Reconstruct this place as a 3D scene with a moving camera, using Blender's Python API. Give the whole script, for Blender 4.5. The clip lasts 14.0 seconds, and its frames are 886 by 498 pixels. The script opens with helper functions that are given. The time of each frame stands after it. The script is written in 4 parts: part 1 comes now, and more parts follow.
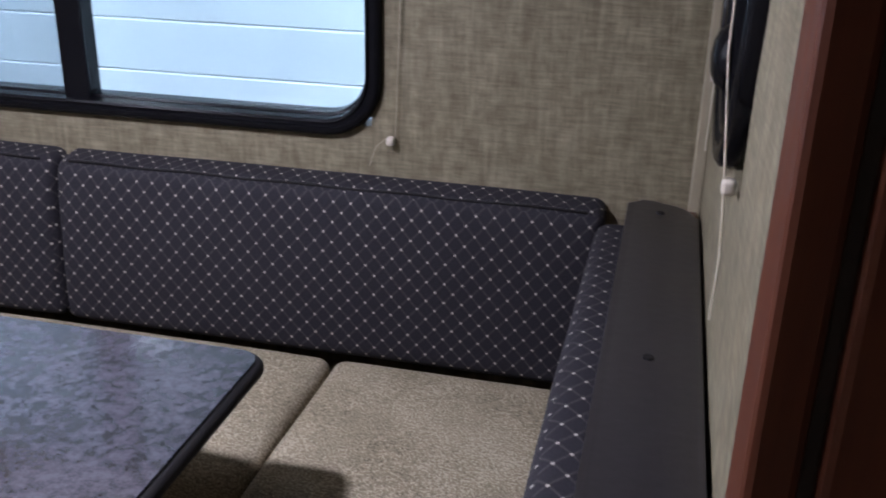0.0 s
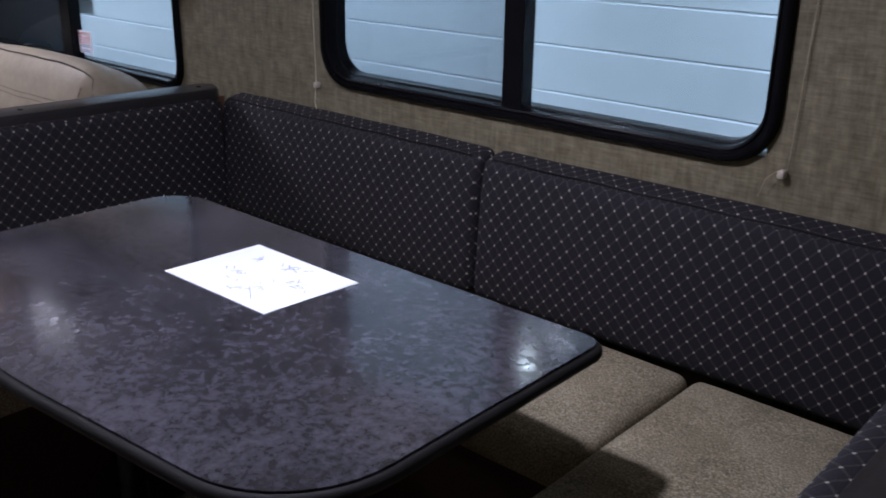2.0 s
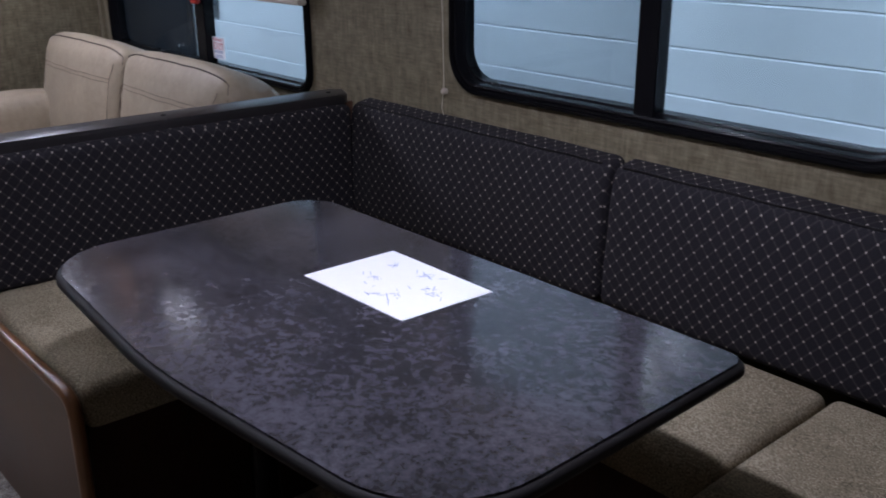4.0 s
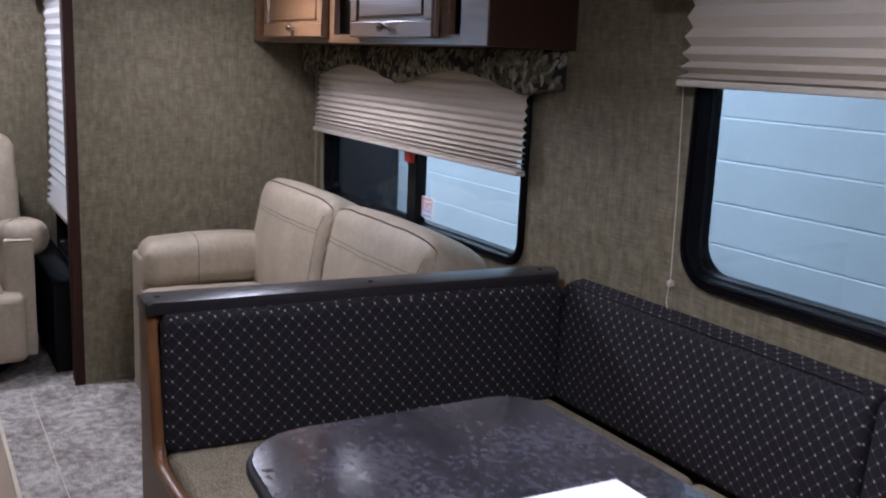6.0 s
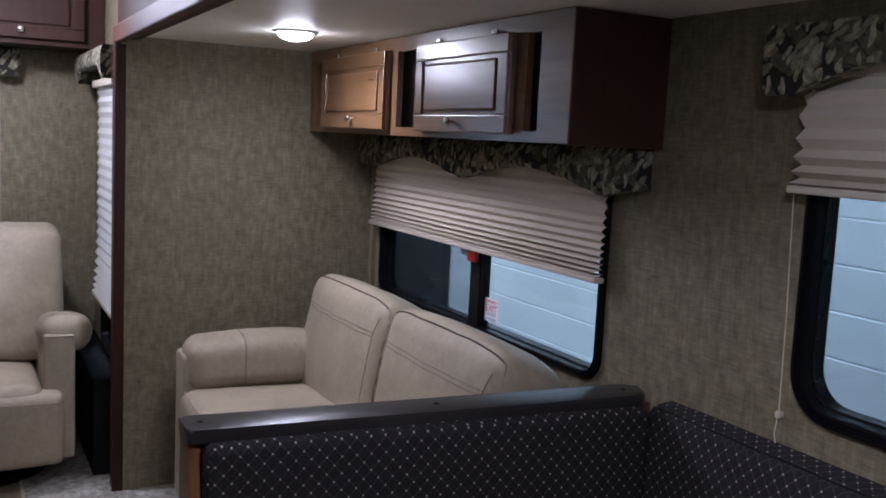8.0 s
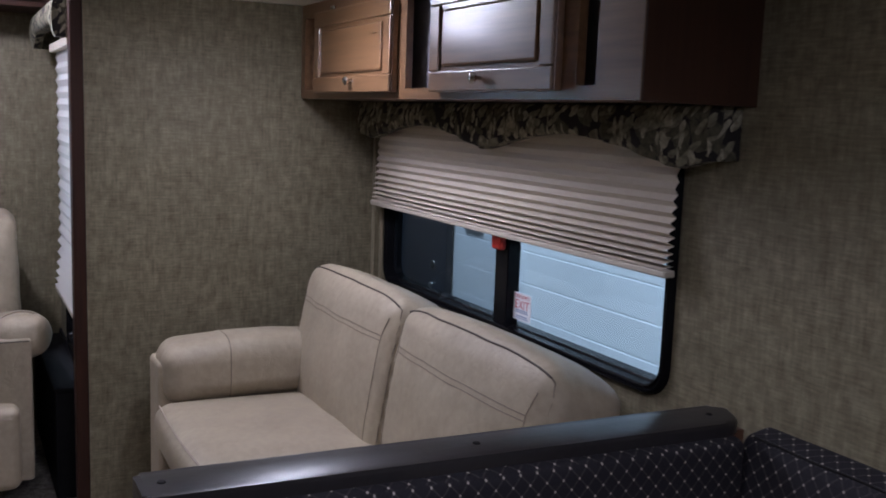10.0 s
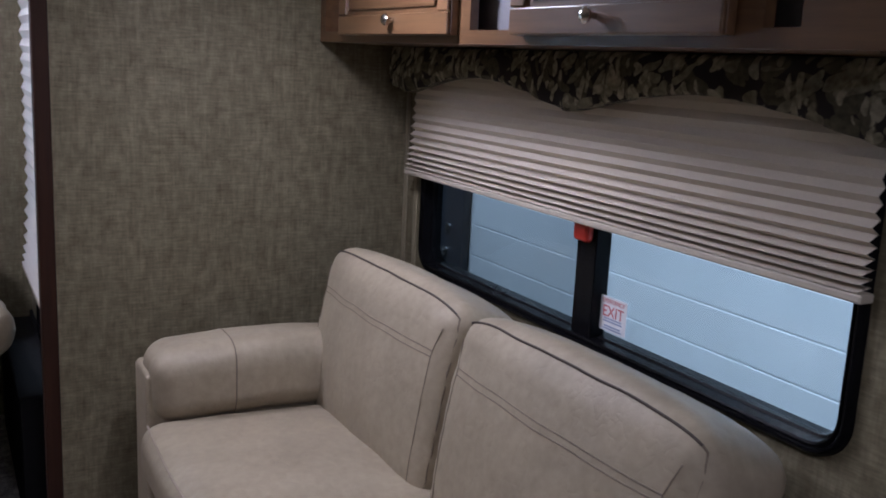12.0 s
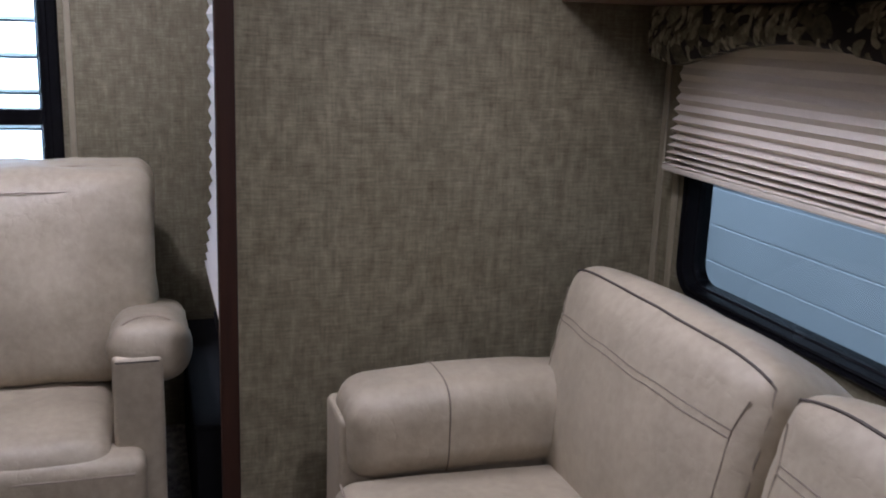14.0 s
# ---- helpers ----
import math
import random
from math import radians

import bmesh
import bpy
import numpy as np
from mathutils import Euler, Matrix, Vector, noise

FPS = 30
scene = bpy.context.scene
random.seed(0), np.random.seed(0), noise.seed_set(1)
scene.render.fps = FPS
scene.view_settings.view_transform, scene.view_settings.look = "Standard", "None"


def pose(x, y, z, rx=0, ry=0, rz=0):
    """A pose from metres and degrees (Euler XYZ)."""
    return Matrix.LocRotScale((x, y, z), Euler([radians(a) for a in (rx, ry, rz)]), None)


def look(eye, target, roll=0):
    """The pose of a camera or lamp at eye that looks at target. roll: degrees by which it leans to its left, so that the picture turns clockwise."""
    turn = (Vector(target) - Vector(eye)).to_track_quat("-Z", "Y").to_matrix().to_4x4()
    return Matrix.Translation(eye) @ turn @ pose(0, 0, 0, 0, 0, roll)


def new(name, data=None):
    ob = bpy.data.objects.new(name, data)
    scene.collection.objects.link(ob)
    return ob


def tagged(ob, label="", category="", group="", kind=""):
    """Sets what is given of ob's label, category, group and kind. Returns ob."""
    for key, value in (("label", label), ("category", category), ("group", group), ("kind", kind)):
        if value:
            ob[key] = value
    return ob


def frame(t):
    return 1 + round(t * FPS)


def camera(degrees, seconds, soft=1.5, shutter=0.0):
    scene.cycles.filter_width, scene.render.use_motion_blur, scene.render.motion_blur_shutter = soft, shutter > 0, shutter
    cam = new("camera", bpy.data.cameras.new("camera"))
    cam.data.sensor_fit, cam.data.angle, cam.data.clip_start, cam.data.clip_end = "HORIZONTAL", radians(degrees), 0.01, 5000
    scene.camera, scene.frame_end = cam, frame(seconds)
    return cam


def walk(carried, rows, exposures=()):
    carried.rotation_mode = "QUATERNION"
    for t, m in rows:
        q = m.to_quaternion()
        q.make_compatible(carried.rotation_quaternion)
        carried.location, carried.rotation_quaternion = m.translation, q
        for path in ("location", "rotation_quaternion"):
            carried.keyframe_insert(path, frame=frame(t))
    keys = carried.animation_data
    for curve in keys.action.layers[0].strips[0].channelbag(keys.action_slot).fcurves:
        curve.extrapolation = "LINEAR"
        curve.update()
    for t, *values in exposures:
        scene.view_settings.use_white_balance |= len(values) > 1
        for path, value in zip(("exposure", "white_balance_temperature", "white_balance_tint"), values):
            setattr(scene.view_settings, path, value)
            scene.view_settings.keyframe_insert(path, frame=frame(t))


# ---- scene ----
cam = camera(50.6, 14.0, 1.8, 0.4)
PATH = [
    (0, (0.441, 0.21, 1.345), (0.017, 2.016, 0.597), 1.3),
    (0.5, (0.479, 0.232, 1.359), (-0.182, 1.977, 0.639), 1.0),
    (1, (0.569, 0.176, 1.333), (-0.425, 1.783, 0.679), 2.5),
    (1.5, (0.612, 0.162, 1.333), (-0.532, 1.653, 0.648), 1.6),
    (2, (0.615, 0.145, 1.335), (-0.642, 1.544, 0.654), 0.9),
    (2.2, (0.608, 0.148, 1.335), (-0.674, 1.524, 0.654), 0.9),
    (4.5, (0.56, 0.101, 1.362), (-0.932, 1.255, 0.697), 0.3),
    (5, (0.483, 0.115, 1.371), (-1.111, 1.164, 0.772), 1.8),
    (5.5, (0.42, 0.138, 1.39), (-1.224, 1.162, 0.893), 2.2),
    (6, (0.349, 0.156, 1.407), (-1.344, 1.143, 1.009), 2.5),
    (6.5, (0.29, 0.156, 1.419), (-1.418, 1.137, 1.072), 1.7),
    (7, (0.26, 0.158, 1.433), (-1.455, 1.133, 1.102), 2.0),
    (7.5, (0.194, 0.185, 1.446), (-1.574, 1.091, 1.213), 2.9),
    (9.8, (-0.337, 0.341, 1.42), (-2.08, 1.285, 1.151), 2.0),
    (10, (-0.394, 0.373, 1.405), (-2.143, 1.3, 1.122), 2.1),
    (10.5, (-0.559, 0.461, 1.41), (-2.338, 1.32, 1.096), 1.7),
    (11, (-0.682, 0.516, 1.404), (-2.501, 1.283, 1.08), 0.8),
    (11.5, (-0.841, 0.499, 1.395), (-2.665, 1.235, 1.036), 1.2),
    (12, (-1.013, 0.496, 1.409), (-2.732, 1.439, 1.015), 2.8),
    (12.5, (-1.144, 0.523, 1.384), (-2.862, 1.449, 0.949), 3.0),
    (13, (-1.289, 0.584, 1.377), (-3.05, 1.405, 0.901), 2.0),
    (13.5, (-1.438, 0.584, 1.379), (-3.279, 1.19, 0.885), 1.2),
    (14, (-1.599, 0.583, 1.375), (-3.453, 1.177, 0.918), 2.1),
]
EXPOSURES = [(0, 0.95), (0.5, 0.82), (1.0, 0.3), (1.5, 0.06), (2.0, 0.0), (4.5, -0.18), (5.0, -0.18), (5.5, 0.03), (6.0, 0.26), (7.0, 0.2), (7.5, -0.06), (10.0, -0.15), (10.5, -0.2), (11.0, -0.18), (11.5, -0.24), (12.0, -0.27), (12.5, -0.3), (13.0, -0.3), (14.0, -0.06)]
walk(cam, [(t, look(eye, target, roll)) for t, eye, target, roll in PATH], EXPOSURES)

# ---- world and lights ----
world = bpy.data.worlds.new("warehouse_air")
scene.world = world
world.use_nodes = True
world.node_tree.nodes["Background"].inputs[0].default_value = (0.62, 0.8, 1.0, 1)
world.node_tree.nodes["Background"].inputs[1].default_value = 0.12

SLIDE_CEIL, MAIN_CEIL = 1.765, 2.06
# last two are unseen, added to fill the aisle and recliner with light
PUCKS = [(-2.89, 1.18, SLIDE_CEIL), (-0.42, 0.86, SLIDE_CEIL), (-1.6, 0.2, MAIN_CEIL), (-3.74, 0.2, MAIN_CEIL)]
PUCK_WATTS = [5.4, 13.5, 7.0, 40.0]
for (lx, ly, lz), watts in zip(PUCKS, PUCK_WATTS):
    # the slide-out's lights throw theirs down; the added main-ceiling ones, unseen, are open domes
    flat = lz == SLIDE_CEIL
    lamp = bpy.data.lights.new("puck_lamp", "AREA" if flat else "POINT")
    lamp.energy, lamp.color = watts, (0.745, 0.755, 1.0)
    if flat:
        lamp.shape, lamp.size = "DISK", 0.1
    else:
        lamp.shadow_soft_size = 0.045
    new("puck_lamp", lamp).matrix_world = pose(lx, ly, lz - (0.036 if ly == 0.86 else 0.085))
# added, unseen fill lamps for the block wall, siding and side blind
for eye, aim, watts in (((-6.0, 1.9, 3.7), (-6.0, 3.5, 0.9), 40), ((-2.9, 1.9, 3.7), (-2.9, 3.5, 0.9), 40), ((0.2, 1.9, 3.7), (0.2, 3.5, 0.9), 40), ((-4.9, -0.2, 3.4), (-5.95, -0.2, 1.0), 150), ((-4.3, 1.6, 3.2), (-4.1, 0.85, 1.0), 7)):
    lamp = bpy.data.lights.new("outside_fill", "AREA")
    lamp.shape, lamp.size, lamp.size_y, lamp.energy, lamp.color, lamp.spread = "RECTANGLE", 1.6, 0.3, watts, (0.61, 0.775, 1.0), radians(70)
    new("outside_fill", lamp).matrix_world = look(eye, aim)


# ---- materials ----
def nodes_of(name):
    m = bpy.data.materials.new(name)
    m.use_nodes = True
    return m, m.node_tree, m.node_tree.nodes["Principled BSDF"]


def put_in(tree, socket, value):
    if isinstance(value, bpy.types.NodeSocket):
        tree.links.new(value, socket)
    elif isinstance(value, (tuple, list)) and len(value) == 3 and socket.type == "RGBA":
        socket.default_value = (*value, 1)
    else:
        socket.default_value = value


def calc(tree, op, a, b=0.0, c=0.0):
    n = tree.nodes.new("ShaderNodeMath")
    n.operation = op
    for s, v in zip(n.inputs, (a, b, c)):
        put_in(tree, s, v)
    return n.outputs[0]


def coords(tree, which="Object", scale=(1, 1, 1)):
    c = tree.nodes.new("ShaderNodeTexCoord")
    m = tree.nodes.new("ShaderNodeMapping")
    m.inputs["Scale"].default_value = scale
    tree.links.new(c.outputs[which], m.inputs[0])
    return m.outputs[0]


def noisy(tree, vec, scale, detail=4.0, rough=0.55, out=0):
    n = tree.nodes.new("ShaderNodeTexNoise")
    n.inputs["Scale"].default_value, n.inputs["Detail"].default_value, n.inputs["Roughness"].default_value = scale, detail, rough
    tree.links.new(vec, n.inputs["Vector"])
    return n.outputs[out]


def ramp(tree, fac, stops):
    n = tree.nodes.new("ShaderNodeValToRGB")
    while len(n.color_ramp.elements) < len(stops):
        n.color_ramp.elements.new(0.5)
    for e, (p, col) in zip(n.color_ramp.elements, stops):
        e.position, e.color = p, (*col, 1)
    tree.links.new(fac, n.inputs[0])
    return n.outputs[0]


def blend(tree, fac, a, b, mode="MIX"):
    n = tree.nodes.new("ShaderNodeMix")
    n.data_type, n.blend_type = "RGBA", mode
    for s, v in zip((n.inputs[0], n.inputs[6], n.inputs[7]), (fac, a, b)):
        put_in(tree, s, v)
    return n.outputs[2]


def relief(tree, bsdf, height, strength=0.3, distance=0.002):
    n = tree.nodes.new("ShaderNodeBump")
    n.inputs["Strength"].default_value, n.inputs["Distance"].default_value = strength, distance
    tree.links.new(height, n.inputs["Height"])
    tree.links.new(n.outputs[0], bsdf.inputs["Normal"])


def finish(tree, bsdf, colour, rough=0.5, metal=0.0, spec=None):
    put_in(tree, bsdf.inputs["Base Color"], colour)
    put_in(tree, bsdf.inputs["Roughness"], rough)
    bsdf.inputs["Metallic"].default_value = metal
    if spec is not None:
        bsdf.inputs["Specular IOR Level"].default_value = spec


def plain(name, colour, rough=0.5, metal=0.0, vary=0.12, scale=40.0, bump=0.1, spec=None):
    m, t, b = nodes_of(name)
    v = coords(t)
    fine, broad = noisy(t, v, scale), noisy(t, v, scale / 12, 2.0)
    mixed = calc(t, "MULTIPLY_ADD", fine, 0.5, calc(t, "MULTIPLY", broad, 0.5))
    lo, hi = [c * (1 - vary) for c in colour], [min(1, c * (1 + vary)) for c in colour]
    finish(t, b, ramp(t, mixed, [(0.3, lo), (0.7, hi)]), calc(t, "MULTIPLY_ADD", broad, 0.15, rough - 0.07), metal, spec)
    relief(t, b, fine, bump)
    return m


def wallpaper():
    m, t, b = nodes_of("woven_wallpaper")
    along = noisy(t, coords(t, "UV", (17, 170, 1)), 1.0, 3, 0.7)
    across = noisy(t, coords(t, "UV", (120, 9, 1)), 1.0, 3, 0.7)
    slub = noisy(t, coords(t, "UV", (40, 15, 1)), 1.0, 3, 0.6)
    blot = noisy(t, coords(t, "UV", (30, 22, 1)), 1.0, 4, 0.7)
    broad = noisy(t, coords(t, "UV", (3.5, 2.5, 1)), 1.0, 2, 0.5)
    weave = calc(t, "MULTIPLY_ADD", along, 0.6, calc(t, "MULTIPLY", across, 0.4))
    mix = calc(t, "MULTIPLY_ADD", blot, 0.24, calc(t, "MULTIPLY_ADD", slub, 0.22, calc(t, "MULTIPLY", broad, 0.08)))
    fac = calc(t, "MULTIPLY_ADD", weave, 0.46, mix)
    finish(t, b, ramp(t, fac, [(0.37, (0.085, 0.071, 0.043)), (0.5, (0.162, 0.137, 0.087)), (0.63, (0.268, 0.232, 0.158))]), 0.62, 0, 0.25)
    relief(t, b, weave, 0.25, 0.001)
    return m


def diamond_fabric():
    m, t, b = nodes_of("diamond_stitched_fabric")
    uv = t.nodes.new("ShaderNodeTexCoord").outputs["UV"]
    sep = t.nodes.new("ShaderNodeSeparateXYZ")
    t.links.new(uv, sep.inputs[0])
    u, v = calc(t, "DIVIDE", sep.outputs[0], DIA_U), calc(t, "DIVIDE", sep.outputs[1], DIA_V)
    lines = []
    for op in ("ADD", "SUBTRACT"):
        f = calc(t, "ABSOLUTE", calc(t, "SUBTRACT", calc(t, "FRACT", calc(t, op, u, v)), 0.5))
        lines.append(calc(t, "SMOOTH_MIN", calc(t, "MAXIMUM", calc(t, "MULTIPLY_ADD", f, -10.0, 1.0), 0.0), 1.0, 0.1))
    dot = calc(t, "MULTIPLY", lines[0], lines[1])
    line = calc(t, "MAXIMUM", lines[0], lines[1])
    broken = noisy(t, coords(t, "UV", (260, 260, 260)), 1.0, 2)
    thread = calc(t, "MULTIPLY", line, calc(t, "MULTIPLY", broken, 0.14))
    fac = calc(t, "MINIMUM", calc(t, "MULTIPLY_ADD", dot, 3.0, thread), 1.0)
    weave = noisy(t, coords(t, "UV", (600, 600, 600)), 1.0, 2)
    base = ramp(t, weave, [(0.3, (0.007, 0.006, 0.008)), (0.7, (0.021, 0.019, 0.024))])
    finish(t, b, blend(t, fac, base, (0.38, 0.345, 0.29)), calc(t, "MULTIPLY_ADD", fac, -0.3, 0.8), 0, 0.2)
    relief(t, b, calc(t, "MULTIPLY_ADD", line, 0.7, calc(t, "MULTIPLY", weave, 0.3)), 0.5, 0.0015)
    return m


def tweed():
    m, t, b = nodes_of("tan_tweed")
    v = coords(t)
    fleck, broad = noisy(t, v, 260, 3, 0.7), noisy(t, v, 9, 3)
    fac = calc(t, "MULTIPLY_ADD", fleck, 0.8, calc(t, "MULTIPLY", broad, 0.2))
    finish(t, b, ramp(t, fac, [(0.36, (0.10, 0.08, 0.05)), (0.5, (0.235, 0.195, 0.13)), (0.63, (0.43, 0.37, 0.27))]), 0.85, 0, 0.2)
    relief(t, b, fleck, 0.5, 0.002)
    return m


def suede(name, tint):
    m, t, b = nodes_of(name)
    v = coords(t)
    broad, mid, fine = noisy(t, v, 7, 3), noisy(t, v, 45, 4), noisy(t, v, 700, 2)
    crease = calc(t, "POWER", calc(t, "MULTIPLY", calc(t, "ABSOLUTE", calc(t, "SUBTRACT", noisy(t, v, 11, 3, 0.6), 0.5)), 4.0), 0.5)
    fac = calc(t, "MULTIPLY_ADD", broad, 0.5, calc(t, "MULTIPLY", mid, 0.5))
    finish(t, b, ramp(t, fac, [(0.32, tuple(c * 0.8 for c in tint)), (0.68, tuple(c * 1.12 for c in tint))]), calc(t, "MULTIPLY_ADD", mid, 0.2, 0.40), 0, 0.35)
    height = calc(t, "MULTIPLY_ADD", mid, 0.35, calc(t, "MULTIPLY_ADD", fine, 0.1, calc(t, "MULTIPLY", crease, 0.55)))
    relief(t, b, height, 0.3, 0.005)
    return m


def slate():
    m, t, b = nodes_of("slate_laminate")
    v = coords(t)
    blot, mid, fine = noisy(t, v, 7, 4, 0.6), noisy(t, v, 58, 5, 0.7), noisy(t, v, 300, 3)
    fac = calc(t, "MULTIPLY_ADD", mid, 0.55, calc(t, "MULTIPLY_ADD", blot, 0.3, calc(t, "MULTIPLY", fine, 0.15)))
    finish(t, b, ramp(t, fac, [(0.39, (0.011, 0.0105, 0.012)), (0.47, (0.029, 0.028, 0.033)), (0.59, (0.068, 0.065, 0.078))]), ramp(t, mid, [(0.38, (0.2,) * 3), (0.6, (0.065,) * 3)]), 0, 0.55)
    relief(t, b, fac, 0.03, 0.001)
    return m


def wood(name, dark, light, rough=0.35, axis=2, spec=0.5):
    m, t, b = nodes_of(name)
    s = [26.0, 26.0, 26.0]
    s[axis] = 1.6
    grain = noisy(t, coords(t, "Object", s), 1.6, 6, 0.65)
    broad = noisy(t, coords(t), 3.0, 2)
    fac = calc(t, "MULTIPLY_ADD", grain, 0.7, calc(t, "MULTIPLY", broad, 0.3))
    finish(t, b, ramp(t, fac, [(0.34, dark), (0.66, light)]), calc(t, "MULTIPLY_ADD", grain, 0.15, rough - 0.07), 0, spec)
    relief(t, b, grain, 0.12, 0.001)
    return m


def leaf_fabric():
    m, t, b = nodes_of("leaf_print_fabric")
    uv = coords(t, "UV", (1, 1, 1))
    colour = (0.02, 0.017, 0.016)
    for turn, size, leaf_a, leaf_b, reach in ((0.75, (15, 34, 1), (0.05, 0.045, 0.03), (0.10, 0.09, 0.06), 0.52), (-0.6, (16, 40, 1), (0.11, 0.098, 0.066), (0.22, 0.2, 0.14), 0.44), (1.9, (19, 46, 1), (0.16, 0.145, 0.1), (0.34, 0.31, 0.23), 0.36)):
        warp = noisy(t, uv, 11 + turn, 2, 0.5, 1)
        moved = t.nodes.new("ShaderNodeVectorMath")
        moved.operation = "MULTIPLY_ADD"
        t.links.new(warp, moved.inputs[0])
        moved.inputs[1].default_value = (0.08, 0.08, 0.0)
        t.links.new(uv, moved.inputs[2])
        spin = t.nodes.new("ShaderNodeMapping")
        spin.inputs["Rotation"].default_value = (0, 0, turn)
        t.links.new(moved.outputs[0], spin.inputs[0])
        sized = t.nodes.new("ShaderNodeVectorMath")
        sized.operation = "MULTIPLY"
        t.links.new(spin.outputs[0], sized.inputs[0])
        sized.inputs[1].default_value = size
        vor = t.nodes.new("ShaderNodeTexVoronoi")
        vor.inputs["Scale"].default_value = 1.0
        t.links.new(sized.outputs[0], vor.inputs["Vector"])
        inside = calc(t, "LESS_THAN", vor.outputs["Distance"], reach)
        tone = ramp(t, noisy(t, uv, 60, 2), [(0.35, leaf_a), (0.65, leaf_b)])
        colour = blend(t, inside, colour, tone)
    finish(t, b, colour, 0.8, 0, 0.2)
    relief(t, b, noisy(t, coords(t, "UV", (400, 400, 400)), 1.0, 2), 0.25, 0.001)
    return m


def carpet_mat():
    m, t, b = nodes_of("cut_pile_carpet")
    v = coords(t)
    tuft, mid, broad = noisy(t, v, 210, 3, 0.7), noisy(t, v, 32, 3), noisy(t, v, 5, 2)
    fac = calc(t, "MULTIPLY_ADD", tuft, 0.45, calc(t, "MULTIPLY_ADD", mid, 0.35, calc(t, "MULTIPLY", broad, 0.2)))
    finish(t, b, ramp(t, fac, [(0.4, (0.17, 0.15, 0.13)), (0.5, (0.38, 0.35, 0.315)), (0.6, (0.64, 0.6, 0.55))]), 0.95, 0, 0.1)
    relief(t, b, tuft, 0.9, 0.006)
    return m


def glass_mat(name, tint, gloss=1.0):
    m = bpy.data.materials.new(name)
    m.use_nodes = True
    t = m.node_tree
    t.nodes.clear()
    out, mix = t.nodes.new("ShaderNodeOutputMaterial"), t.nodes.new("ShaderNodeMixShader")
    clear, shine, fres = t.nodes.new("ShaderNodeBsdfTransparent"), t.nodes.new("ShaderNodeBsdfGlossy"), t.nodes.new("ShaderNodeLayerWeight")
    clear.inputs[0].default_value = (*tint, 1)
    shine.inputs["Roughness"].default_value = 0.03
    fres.inputs[0].default_value = 0.5
    t.links.new(calc(t, "MULTIPLY_ADD", calc(t, "POWER", fres.outputs["Facing"], 5.0), 0.9 * gloss, 0.03 * gloss), mix.inputs[0])
    t.links.new(clear.outputs[0], mix.inputs[1])
    t.links.new(shine.outputs[0], mix.inputs[2])
    t.links.new(mix.outputs[0], out.inputs[0])
    return m


def cloth_blind(name, colour, through_light):
    m = bpy.data.materials.new(name)
    m.use_nodes = True
    t = m.node_tree
    b, out = t.nodes["Principled BSDF"], t.nodes["Material Output"]
    weave = noisy(t, coords(t, "Object", (300, 300, 300)), 1.0, 2)
    finish(t, b, ramp(t, weave, [(0.3, tuple(c * 0.92 for c in colour)), (0.7, colour)]), 0.85, 0, 0.15)
    tr, mix = t.nodes.new("ShaderNodeBsdfTranslucent"), t.nodes.new("ShaderNodeMixShader")
    tr.inputs[0].default_value = (*colour, 1)
    mix.inputs[0].default_value = through_light
    t.links.new(b.outputs[0], mix.inputs[1])
    t.links.new(tr.outputs[0], mix.inputs[2])
    t.links.new(mix.outputs[0], out.inputs[0])
    return m


def glow(name, colour, strength):
    m, t, b = nodes_of(name)
    finish(t, b, (0.8, 0.8, 0.8), 0.4)
    b.inputs["Emission Color"].default_value = (*colour, 1)
    b.inputs["Emission Strength"].default_value = strength
    return m


def block_paint():
    m, t, b = nodes_of("painted_block")
    v = coords(t)
    info = t.nodes.new("ShaderNodeObjectInfo")
    fine, broad = noisy(t, v, 120, 4), noisy(t, v, 6, 2)
    tone = calc(t, "MULTIPLY_ADD", info.outputs["Random"], 0.05, calc(t, "MULTIPLY_ADD", broad, 0.1, 0.66))
    col = t.nodes.new("ShaderNodeCombineColor")
    for s in col.inputs:
        t.links.new(tone, s)
    finish(t, b, col.outputs[0], 0.5, 0, 0.4)
    relief(t, b, fine, 0.35, 0.003)
    return m


DIA_U, DIA_V = 0.0326, 0.036
WALLPAPER, DIAMOND, TWEED = wallpaper(), diamond_fabric(), tweed()
SUEDE, SLATE = suede("beige_suede", (0.352, 0.293, 0.214)), slate()
SEAM = plain("seam_thread", (0.07, 0.055, 0.045), 0.8)
STITCH = plain("tonal_stitching", (0.2, 0.16, 0.12), 0.75)
PIPE = plain("tonal_piping", (0.31, 0.25, 0.195), 0.6)
CHERRY = wood("cherry_trim", (0.048, 0.0125, 0.0055), (0.09, 0.025, 0.0105), 0.52, 2, 0.25)
# darker copy of the cherry; shade on rear trim and bench is coloured in
DARK_SHADE_WOOD = wood("dark_shade_wood", (0.02, 0.0078, 0.0048), (0.04, 0.0145, 0.008), 0.6, 2, 0.2)
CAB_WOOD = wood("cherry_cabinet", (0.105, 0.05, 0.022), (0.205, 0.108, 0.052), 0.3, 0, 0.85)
# end panel's wood darkened in colour for the shade on that side
CAB_END_SHADED = wood("shaded_cabinet_end", (0.03, 0.0115, 0.006), (0.052, 0.021, 0.0105), 0.42)
END_WOOD = wood("bench_end_panel", (0.07, 0.034, 0.02), (0.125, 0.066, 0.04), 0.4)
HONEY = wood("bench_nosing", (0.12, 0.05, 0.02), (0.24, 0.11, 0.045), 0.32)
DARK_IN = plain("cabinet_inside", (0.05, 0.043, 0.042), 0.6)
